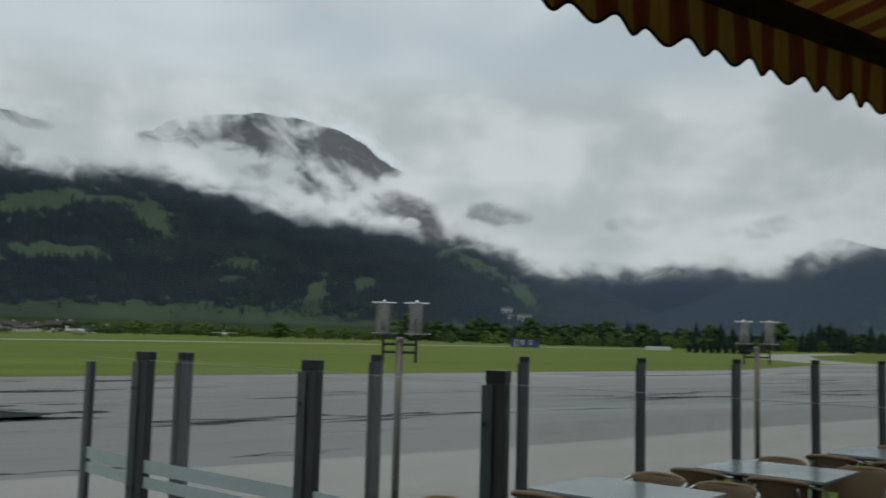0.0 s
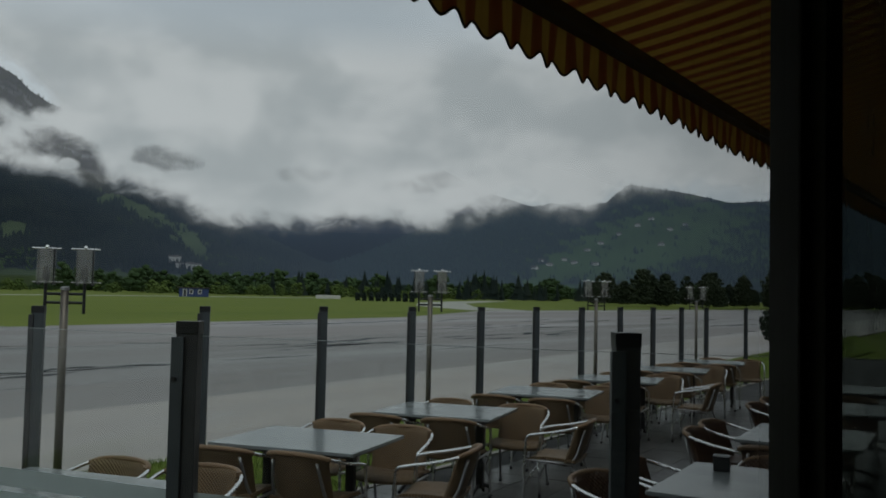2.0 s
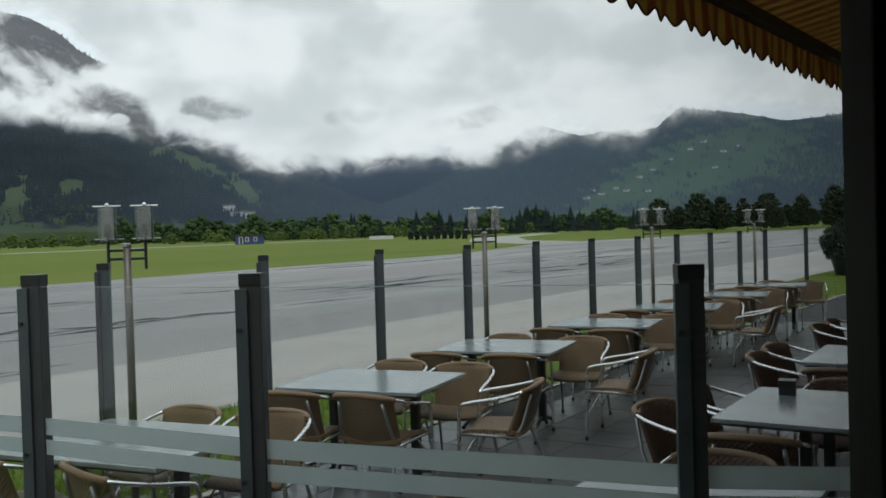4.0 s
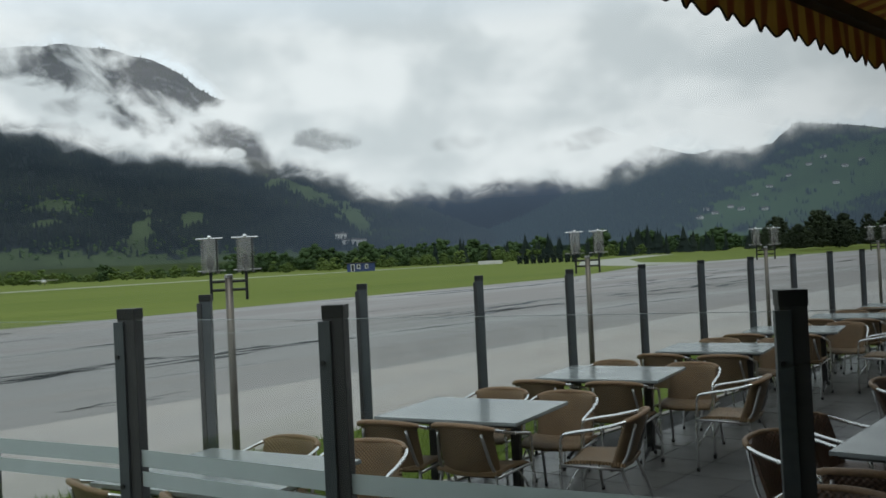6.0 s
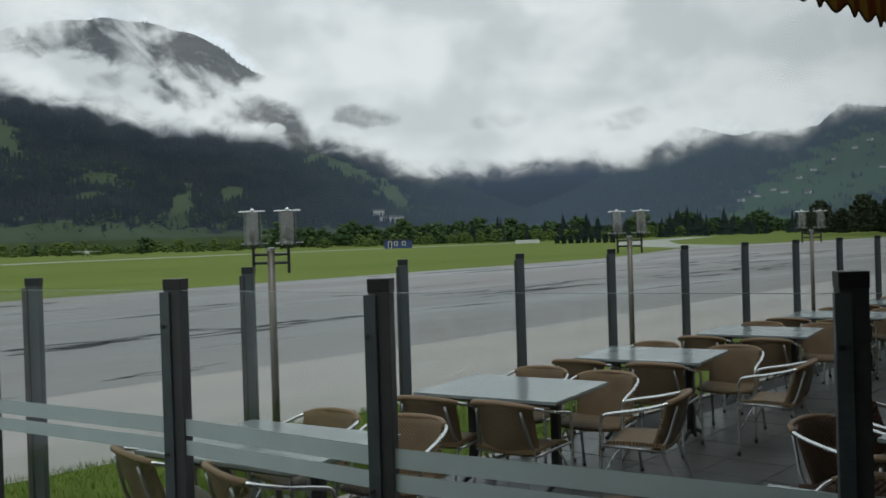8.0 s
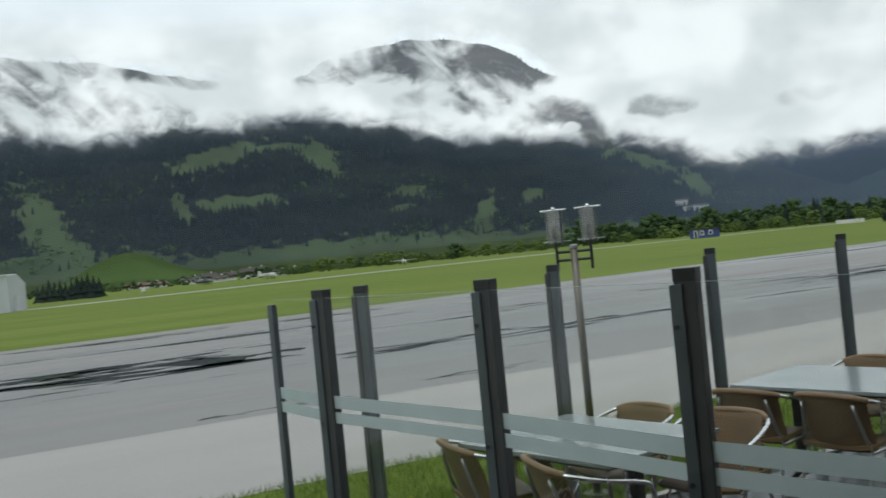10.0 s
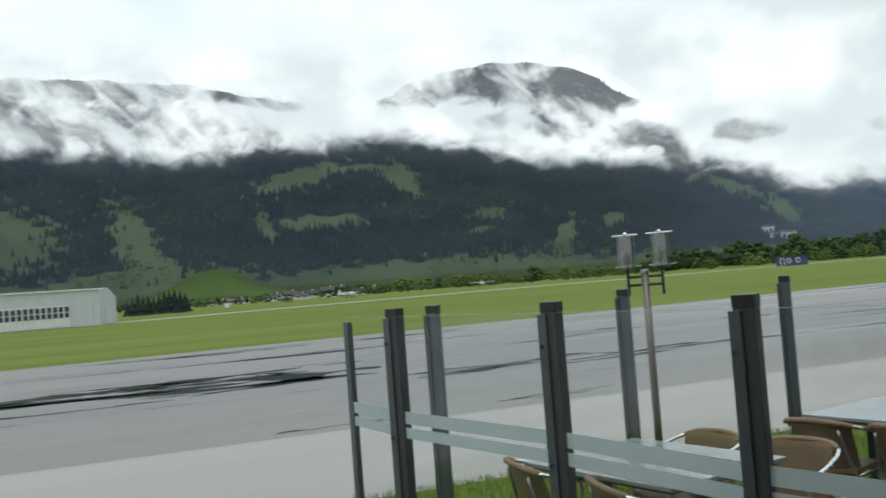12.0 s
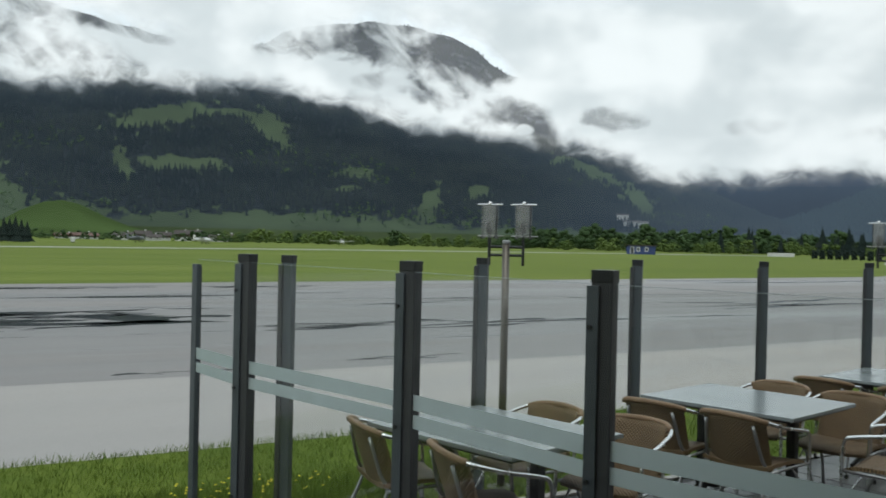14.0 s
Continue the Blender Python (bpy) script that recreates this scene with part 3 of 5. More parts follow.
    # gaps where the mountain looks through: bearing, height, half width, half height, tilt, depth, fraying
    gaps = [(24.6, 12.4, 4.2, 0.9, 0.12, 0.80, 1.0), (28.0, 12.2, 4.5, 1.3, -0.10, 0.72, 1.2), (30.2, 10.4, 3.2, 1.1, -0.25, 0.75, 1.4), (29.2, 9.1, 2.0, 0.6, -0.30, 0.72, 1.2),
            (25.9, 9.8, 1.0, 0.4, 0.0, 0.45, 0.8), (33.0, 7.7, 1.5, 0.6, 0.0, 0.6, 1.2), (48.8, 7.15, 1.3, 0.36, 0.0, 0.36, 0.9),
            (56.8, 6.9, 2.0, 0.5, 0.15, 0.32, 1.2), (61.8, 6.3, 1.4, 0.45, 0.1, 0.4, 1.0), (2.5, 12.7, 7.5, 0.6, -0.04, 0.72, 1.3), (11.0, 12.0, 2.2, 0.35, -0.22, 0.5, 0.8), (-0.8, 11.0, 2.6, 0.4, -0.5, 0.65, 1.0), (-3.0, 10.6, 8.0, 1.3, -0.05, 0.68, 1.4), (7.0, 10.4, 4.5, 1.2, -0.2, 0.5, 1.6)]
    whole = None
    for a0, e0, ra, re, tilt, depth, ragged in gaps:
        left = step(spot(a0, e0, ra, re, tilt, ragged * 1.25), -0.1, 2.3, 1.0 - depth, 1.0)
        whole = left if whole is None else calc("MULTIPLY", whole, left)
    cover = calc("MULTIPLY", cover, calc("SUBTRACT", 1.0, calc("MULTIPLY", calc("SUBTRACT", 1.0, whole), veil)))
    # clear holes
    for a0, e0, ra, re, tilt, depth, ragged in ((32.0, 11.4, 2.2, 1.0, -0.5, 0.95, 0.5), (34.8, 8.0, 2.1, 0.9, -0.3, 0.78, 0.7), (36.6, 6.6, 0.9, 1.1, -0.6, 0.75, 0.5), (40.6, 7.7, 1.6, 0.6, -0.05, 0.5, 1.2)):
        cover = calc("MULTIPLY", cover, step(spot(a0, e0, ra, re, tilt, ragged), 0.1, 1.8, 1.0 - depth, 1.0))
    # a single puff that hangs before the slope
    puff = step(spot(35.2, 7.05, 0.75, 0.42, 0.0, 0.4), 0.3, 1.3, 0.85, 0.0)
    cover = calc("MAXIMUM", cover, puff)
    # aerial haze over the slopes, laid on as a thin share of glow
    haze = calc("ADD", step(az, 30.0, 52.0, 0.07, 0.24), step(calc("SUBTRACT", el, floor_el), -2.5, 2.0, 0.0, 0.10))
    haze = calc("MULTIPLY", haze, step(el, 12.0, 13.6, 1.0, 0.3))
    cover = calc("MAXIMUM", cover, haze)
    cover = calc("MULTIPLY", cover, step(el, 13.6, 17.0, 1.0, 0.0))
    # cloud shading and blue haze tint are painted into the emission colour
    white = blend(step(calc("ADD", calc("MULTIPLY", puffs, 0.35), calc("MULTIPLY", broad, 0.65)), 0.38, 0.62), (0.66, 0.735, 0.76), (0.90, 0.965, 0.98))
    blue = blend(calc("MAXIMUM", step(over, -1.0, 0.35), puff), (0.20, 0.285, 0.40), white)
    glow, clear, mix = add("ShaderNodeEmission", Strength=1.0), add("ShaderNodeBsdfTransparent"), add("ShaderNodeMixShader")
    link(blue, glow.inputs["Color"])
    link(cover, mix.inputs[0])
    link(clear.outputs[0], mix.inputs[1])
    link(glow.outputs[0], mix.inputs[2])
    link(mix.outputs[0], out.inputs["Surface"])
    return m


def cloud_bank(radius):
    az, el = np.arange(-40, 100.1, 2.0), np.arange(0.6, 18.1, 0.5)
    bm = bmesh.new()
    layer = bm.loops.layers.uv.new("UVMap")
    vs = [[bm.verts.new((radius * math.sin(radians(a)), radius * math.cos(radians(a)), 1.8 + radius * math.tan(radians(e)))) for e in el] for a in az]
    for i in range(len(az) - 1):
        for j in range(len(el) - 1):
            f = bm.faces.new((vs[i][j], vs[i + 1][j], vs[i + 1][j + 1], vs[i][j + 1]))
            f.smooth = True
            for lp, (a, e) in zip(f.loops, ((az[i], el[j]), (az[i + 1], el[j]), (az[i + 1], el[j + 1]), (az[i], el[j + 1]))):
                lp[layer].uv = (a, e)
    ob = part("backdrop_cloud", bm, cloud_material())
    return tagged(ob, "glowing backdrop sheet of white low cloud, mist and blue haze across the mountains", "cloud", kind="structure")


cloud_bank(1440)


# ---- terrace floor ----
TURN = 13.0
M_SLAB = material("dark_terrace_slab", (0.060, 0.058, 0.055), 0.36, 0.0, 0.35, 2.0, 60.0, 0.15, second=(0.03, 0.03, 0.03), piece=0.3)
M_JOINT = material("terrace_bedding", (0.035, 0.035, 0.034), 0.8, 0.0, 0.3, 3.0, 60.0, 0.2)
floor = flat("floor", [(-1.0, 0.30), (34, 0.30), (34, 5.28), (-1.0, 5.28)], -0.012, M_JOINT, "dark wet terrace paving with slab joints", "floor")
terrace_edge = tagged(part("kerb", boxes(((-1.0, 5.28, -0.1), (34, 5.36, 0.0)), bevel=0.006), M_CONCRETE), "narrow concrete edging along the terrace lawn", "kerb", kind="structure")


# ---- glass windbreaks ----
POST_TOP = 1.69


def windbreak_post(name, wide, deep, near, m, top=POST_TOP):
    """A flat dark steel bar with a lighter clamp profile, cap and bolts."""
    t = thing(name, "tall dark grey steel windbreak post with black cap" if near else "grey steel windbreak post standing at the lawn edge", "post", "near windbreak posts" if near else "lawn windbreak posts", m=m)
    part("bar", boxes(((-wide / 2, -deep / 2, -0.03), (wide / 2, deep / 2, top - 0.02)), bevel=0.004), M_POST if near else M_POST_LIGHT, t)
    part("cap", boxes(((-wide / 2 - 0.002, -deep / 2 - 0.002, top - 0.045), (wide / 2 + 0.002, deep / 2 + 0.002, top)), bevel=0.003), M_CAP, t, "black plastic cap")
    part("clamp", boxes(((-wide / 2 - 0.012, deep / 2 - (0.03 if near else 0.016), 0.02), (-wide / 2 + 0.02, deep / 2 + 0.014, top - 0.055)), bevel=0.003), M_POST_LIGHT if near else M_POST, t, "lighter zinc clamp strip")
    part("base_plate", boxes(((-0.09, -0.09, 0), (0.09, 0.09, 0.012)), bevel=0.003), M_POST, t)
    for z in (0.35, 0.95, top - 0.2):
        part("bolt", tube(bmesh.new(), [(-wide / 2 - 0.010, deep / 2, z), (-wide / 2 - 0.022, deep / 2, z)], 0.009, 8), M_CAP, t, smooth=False)
    return t


NEAR = [(2.60, 1.06), (2.215, 2.53), (2.055, 3.665), (1.745, 4.995)]
NEAR_LIFT = (0.022, 0.012, 0.011, 0.010)
END = (1.665, 5.725)
LINE_Y, FIRST_X, GAP = 5.345, 2.12, 1.403
first = None
for (x, y), lift in zip(NEAR, NEAR_LIFT):
    place = pose(x, y, lift, 0, 0, TURN + 20)
    first = windbreak_post("near_windbreak_post", 0.075, 0.075, True, place) if first is None else (copy_thing(first, place) or first)
slim = thing("end_post", "slim grey steel edge post of the glass windbreak", "post", m=pose(*END, 0, 0, 0, TURN))
part("bar", boxes(((-0.016, -0.03, 0), (0.016, 0.03, 1.62)), bevel=0.004), M_POST_LIGHT, slim)
part("edge_strip", boxes(((0.016, -0.012, 0.02), (0.030, 0.012, 1.60)), bevel=0.003), M_STEEL, slim)
part("base_plate", boxes(((-0.07, -0.07, 0), (0.07, 0.07, 0.012)), bevel=0.003), M_POST, slim)

first = None
LAWN_X = [FIRST_X + GAP * i + 0.012 * max(0, i - 6) ** 2 for i in range(12)] + [20.8]
for x in LAWN_X:
    place = pose(x, LINE_Y, 0, 0, 0, 40)
    first = windbreak_post("lawn_windbreak_post", 0.052, 0.075, False, place) if first is None else (copy_thing(first, place) or first)


def glass_panel(a, b, low, high, group, banded):
    """A glass sheet between two posts, with two frosted bands on the near ones."""
    a, b = Vector(a), Vector(b)
    way = b - a
    turn = math.degrees(math.atan2(way.y, way.x))
    length = way.length
    t = thing("glass_panel", "clear glass windbreak panel with two frosted bands" if banded else "clear glass windbreak panel above the lawn", "glass panel", group, m=pose(a.x, a.y, 0, 0, 0, turn))
    pane = part("pane", boxes(((0.03, -0.004, low), (length - 0.03, 0.004, high)), bevel=0.001), M_GLASS, t)
    pane.visible_shadow = False
    part("top_edge", boxes(((0.03, -0.0045, high), (length - 0.03, 0.0045, high + 0.0015))), M_EDGE, t, "pale green polished glass edge")
    if banded:
        for z0, z1 in ((1.038, 1.108), (0.956, 1.018)):
            part("frosted_band", boxes(((0.03, -0.0062, z0), (length - 0.03, -0.0045, z1))), M_FROST, t, "milky frosted band")
    return t


M_EDGE = material("glass_edge", (0.3, 0.35, 0.34), 0.3, 0.0, 0.1, 5.0, 50.0, 0.0)
row = [(3.0, -0.35)] + NEAR + [END]
for a, b in zip(row[1:], row[2:]):
    glass_panel(b, a, 0.08, 1.650, "near windbreak panels", True)
glass_panel(NEAR[0], (2.95, 0.36), 0.08, 1.650, "near windbreak panels", True)
for x, nxt in zip(LAWN_X[:11], LAWN_X[1:]):
    glass_panel((x, LINE_Y), (nxt, LINE_Y), 0.10, 1.42, "lawn windbreak panels", False)


# ---- lamps along the lawn ----
def patio_lamp(m):
    """A steel pole with two glass wind-lights on a cross arm."""
    t = thing("patio_lamp", "steel pole lamp with two smoked glass lanterns", "lamp", "patio lamps along the lawn", m=m)
    part("pole", tube(bmesh.new(), [(0, 0, 0), (0, 0, 1.0), (0, 0, 1.79)], 0.028, 16), M_STEEL, t, smooth=True)
    part("pole_cap", tube(bmesh.new(), [(0, 0, 1.79), (0, 0, 1.81), (0, 0, 1.816)], [0.031, 0.031, 0.02], 16), M_ALU_DULL, t)
    part("base_plate", tube(bmesh.new(), [(0, 0, 0), (0, 0, 0.015)], 0.1, 20), M_STEEL, t)
    for z in (1.765, 1.705):
        part("cross_arm", tube(bmesh.new(), [(-0.135, 0, z), (0.135, 0, z)], 0.010, 10), M_CAP, t)
    for s in (-1, 1):
        c = s * 0.126
        lantern = part("lantern", tube(bmesh.new(), [(c, 0, 1.63), (c, 0, 1.87)], 0.011, 10), M_CAP, t, "black lantern stem")
        part("burner", tube(bmesh.new(), smooth_line([(c, 0, 1.86), (c, 0, 1.90), (c, 0, 1.955)], 4), [0.016, 0.022, 0.025, 0.027, 0.027, 0.026, 0.023, 0.019, 0.012], 12), M_CAP, lantern, "dark burner")
        glass = bmesh.new()
        for v in (-0.055, 0.055):
            box(glass, (c - 0.051, v - 0.002, 1.835), (c + 0.051, v + 0.002, 2.07))
        part("glass_shade", glass, M_LANTERN_GLASS, lantern, "cloudy glass panes").visible_shadow = False
        part("top_rod", tube(bmesh.new(), [(c - 0.095, 0, 2.075), (c + 0.095, 0, 2.075)], 0.006, 8), M_ALU, lantern)
        part("low_rod", tube(bmesh.new(), [(c - 0.1, 0.05, 1.845), (c + 0.1, 0.05, 1.845)], 0.004, 8), M_ALU_DULL, lantern)
        part("finial", tube(bmesh.new(), smooth_line([(c, 0, 2.07), (c, 0, 2.085), (c, 0, 2.10)], 3), [0.005, 0.010, 0.014, 0.015, 0.013, 0.009, 0.003], 12), M_ALU, lantern, smooth=True)
        for e in (-0.05, 0.05):
            part("side_rail", boxes(((c + e - 0.004, -0.058, 1.825), (c + e + 0.004, 0.058, 1.84)), ((c + e - 0.004, -0.005, 1.825), (c + e + 0.004, 0.005, 2.07))), M_CAP, lantern)
    return t


lamp = patio_lamp(pose(3.90, 5.62, 0, 0, 0, -46))
for x in (8.48, 13.1, 18.1):
    copy_thing(lamp, pose(x, 5.62, 0, 0, 0, -46 - (x - 3.9) * 1.2))


# ---- tables ----
def cafe_table(m, length=1.12, width=0.92, label="grey stone-look cafe table on two black cast legs"):
    t = thing("cafe_table", label, "table", "terrace tables", m=m)
    part("tabletop", boxes(((-width / 2, -length / 2, 0.725), (width / 2, length / 2, 0.75)), bevel=0.006), M_TABLE, t)
    part("apron", boxes(((-width / 2 + 0.04, -length / 2 + 0.04, 0.705), (width / 2 - 0.04, length / 2 - 0.04, 0.724))), M_TABLE_LEG, t)
    for s in (-1, 1):
        y = s * length * 0.30
        leg = part("leg", boxes(((-0.03, y - 0.03, 0.06), (0.03, y + 0.03, 0.705)), bevel=0.008), M_TABLE_LEG, t)
        part("foot", tube(bmesh.new(), smooth_line([(-0.30, y, 0.018), (-0.2, y, 0.05), (0, y, 0.09), (0.2, y, 0.05), (0.30, y, 0.018)], 4), 0.018, 8), M_TABLE_LEG, leg)
        part("top_bracket", boxes(((-0.28, y - 0.025, 0.68), (0.28, y + 0.025, 0.704)), bevel=0.004), M_TABLE_LEG, leg)
    return t


ROW = [(2.98, 4.36), (5.16, 4.47), (7.27, 4.62), (9.50, 4.67), (11.75, 4.72), (14.0, 4.75), (16.3, 4.78)]
SIDE = [(3.28, 1.40), (5.53, 1.42), (7.85, 1.55), (10.2, 1.65), (12.6, 1.7)]
table = cafe_table(pose(*ROW[0], 0, 0, 0, TURN))
for x, y in ROW[1:]:
    copy_thing(table, pose(x, y, 0, 0, 0, TURN))
for x, y in SIDE:
    copy_thing(table, pose(x, y, 0, 0, 0, 93))


# ---- chairs ----
def bistro_chair(m, rattan, label):
    """Stacking armchair: bent tube arms round a woven back, woven seat; it faces +x."""
    t = thing("bistro_chair", label, "chair", "terrace chairs", m=m)
    hoop = [(0.24, -0.265, 0.0), (0.235, -0.265, 0.25), (0.23, -0.265, 0.50), (0.215, -0.267, 0.615), (0.15, -0.27, 0.645), (-0.02, -0.272, 0.675), (-0.19, -0.255, 0.715), (-0.275, -0.17, 0.745), (-0.30, 0.0, 0.755),
            (-0.275, 0.17, 0.745), (-0.19, 0.255, 0.715), (-0.02, 0.272, 0.675), (0.15, 0.27, 0.645), (0.215, 0.267, 0.615), (0.23, 0.265, 0.50), (0.235, 0.265, 0.25), (0.24, 0.265, 0.0)]
    part("arm_hoop", tube(bmesh.new(), smooth_line(hoop, 4), 0.0125, 8), M_ALU, t, "bent polished aluminium arm tube", smooth=True)
    for s in (-1, 1):
        part("rear_leg", tube(bmesh.new(), smooth_line([(-0.30, s * 0.235, 0.0), (-0.24, s * 0.225, 0.22), (-0.17, s * 0.215, 0.40), (-0.21, s * 0.20, 0.50), (-0.265, s * 0.17, 0.70)], 4), 0.0115, 8), M_ALU_DULL, t, smooth=True)
        part("side_rail", tube(bmesh.new(), [(-0.18, s * 0.235, 0.405), (0.05, s * 0.25, 0.42), (0.232, s * 0.262, 0.425)], 0.010, 8), M_ALU_DULL, t, smooth=True)
        part("leg_brace", tube(bmesh.new(), smooth_line([(0.236, s * 0.255, 0.20), (0.15, s * 0.22, 0.36), (0.10, s * 0.20, 0.415)], 4), 0.008, 8), M_ALU, t, smooth=True)
        for x in (0.24, -0.30):
            part("foot_cap", tube(bmesh.new(), [(x, s * (0.265 if x > 0 else 0.235), 0.0), (x, s * (0.265 if x > 0 else 0.235), 0.03)], 0.015, 8), M_CAP, t)
    seat = [[(-0.20 + 0.43 * i / 8, -0.235 + 0.47 * j / 8, 0.435 + 0.012 * math.sin(i / 8 * 3) - 0.018 * math.sin(j / 8 * math.pi) - (0.018 if i == 8 else 0)) for j in range(9)] for i in range(9)]
    part("seat", sheet(seat, 0.022), rattan, t, "woven rattan seat")
    back = []
    for i in range(9):
        z = 0.40 + 0.35 * i / 8
        lean = -0.175 - 0.122 * (i / 8) ** 0.9
        back.append([(lean + 0.085 * abs(-1 + j / 5) ** 2.2, (-0.215 - 0.01 * i / 8) * (1 - j / 5), z - 0.012 * abs(-1 + j / 5) ** 2) for j in range(11)])
    part("backrest", sheet(back, 0.02), rattan, t, "woven rattan backrest")
    rim = smooth_line([(-0.215, -0.24, 0.722), (-0.275, -0.17, 0.745), (-0.30, 0.0, 0.755), (-0.275, 0.17, 0.745), (-0.215, 0.24, 0.722)], 5)
    part("back_rim", tube(bmesh.new(), rim, 0.019, 8), rattan_rim, t, "wrapped rattan top rim", smooth=True)
    return t


rattan_rim = material("rattan_wrap", (0.24, 0.145, 0.075), 0.5, 0.0, 0.4, 30.0, 150.0, 0.3, stretch=(1, 8, 1))
TAN_LABEL = "bistro armchair of woven tan rattan and aluminium tube"
tan = bistro_chair(pose(2.66, 4.84, 0, 0, 0, TURN + 4), M_RATTAN, TAN_LABEL)
rng = random.Random(11)


# chair for the side tables, its rattan darkened for shade under the awning
brown = bistro_chair(pose(3.05, 1.97, 0, 0, 0, 268), M_RATTAN_SHADE, "bistro armchair of rattan toned red-brown for awning shade and aluminium tube")


def chair_at(x, y, facing, model=None):
    """x, y: the middle of the top of its back."""
    c, s = math.cos(radians(facing)), math.sin(radians(facing))
    return copy_thing(model or tan, pose(x + 0.28 * c, y + 0.28 * s, 0, 0, 0, facing))


ROW_SEATS = [(2.44, 4.04, -12), (3.77, 4.76, 186), (3.93, 4.22, 200), (4.43, 4.66, 14), (4.58, 4.11, 8), (6.02, 4.86, 190), (6.09, 4.27, 198), (5.56, 3.30, 108), (6.50, 4.90, 12), (6.67, 4.24, 14), (8.00, 5.00, 188), (8.07, 4.22, 196), (7.42, 3.24, 104), (8.62, 4.90, 10), (8.72, 4.25, 16), (10.30, 5.02, 192), (10.42, 4.36, 196)]
FAR_SEATS = [(10.85, 5.00, 12), (10.95, 4.36, 10), (12.55, 5.05, 190), (12.66, 4.40, 198), (11.9, 3.42, 100), (13.12, 4.98, 14), (13.2, 4.40, 8), (14.85, 5.05, 190), (14.95, 4.42, 194), (15.45, 4.95, 12), (15.5, 4.4, 10), (17.1, 5.0, 190), (17.2, 4.4, 195)]
SIDE_SEATS = [(5.20, 2.32, 262), (5.80, 2.30, 274), (4.56, 1.52, 8), (4.18, 1.50, 182), (6.95, 1.62, 5), (6.52, 1.45, 186), (7.55, 2.42, 270), (8.15, 2.45, 262), (9.3, 1.75, 6), (8.9, 1.6, 184), (9.9, 2.5, 268), (10.5, 2.52, 275), (12.3, 2.6, 270), (11.3, 1.7, 185)]
for x, y, facing in ROW_SEATS + FAR_SEATS:
    chair_at(x, y, facing + rng.uniform(-3, 3))
for x, y, facing in SIDE_SEATS:
    chair_at(x, y, facing + rng.uniform(-3, 3), brown)
tan.matrix_basis = pose(2.34 + 0.28, 4.76, 0, 0, 0, -7)

# ---- table clutter ----
ashtray = thing("table_bin", "small black table bin standing on a cafe table", "table bin", m=pose(5.86, 1.68, 0.75, 0, 0, 12))
part("body", boxes(((-0.055, -0.05, 0), (0.055, 0.05, 0.075)), bevel=0.008), M_CAP, ashtray)
part("lid", boxes(((-0.058, -0.053, 0.077), (0.058, 0.053, 0.092)), bevel=0.006), M_CAP, ashtray)

# ---- planter at the terrace's end ----
planter = thing("potted_bush", "dark clipped bush in a round dark pot", "potted plant", m=pose(33.0, 7.1, -0.016))
pot = bmesh.new()
tube(pot, [(0, 0, 0), (0, 0, 0.05), (0, 0, 0.60), (0, 0, 0.66)], [0.38, 0.40, 0.56, 0.58], 24)
part("pot", pot, M_CAP, planter, smooth=True)
M_BUSH = material("dark_bush_leaf", (0.012, 0.022, 0.012), 0.6, 0.0, 0.5, 6.0, 40.0, 0.0, second=(0.02, 0.036, 0.016))
leaf_v, leaf_f = [], []
for k in range(2600):
    u, a = rng.uniform(-0.8, 1), rng.uniform(0, 6.283)
    rad = 0.8 * math.sqrt(max(0.05, 1 - max(u, -0.5) ** 2)) * rng.uniform(0.55, 1.1)
    p = Vector((rad * math.cos(a), rad * math.sin(a), 1.12 + 0.66 * u * rng.uniform(0.7, 1.12)))
    q = Euler((rng.uniform(0, 6), rng.uniform(0, 6), rng.uniform(0, 6))).to_matrix()
    b = len(leaf_v)
    leaf_v += [p + q @ Vector(c) for c in ((-0.08, 0, 0), (0, -0.04, 0.01), (0.09, 0, 0), (0, 0.04, 0.01))]
    leaf_f.append((b, b + 1, b + 2, b + 3))
mesh_of("foliage", leaf_v, leaf_f, M_BUSH, parent=planter)
part("stem", tube(bmesh.new(), [(0, 0, 0.4), (0, 0, 1.2)], 0.03, 8), M_TABLE_LEG, planter)


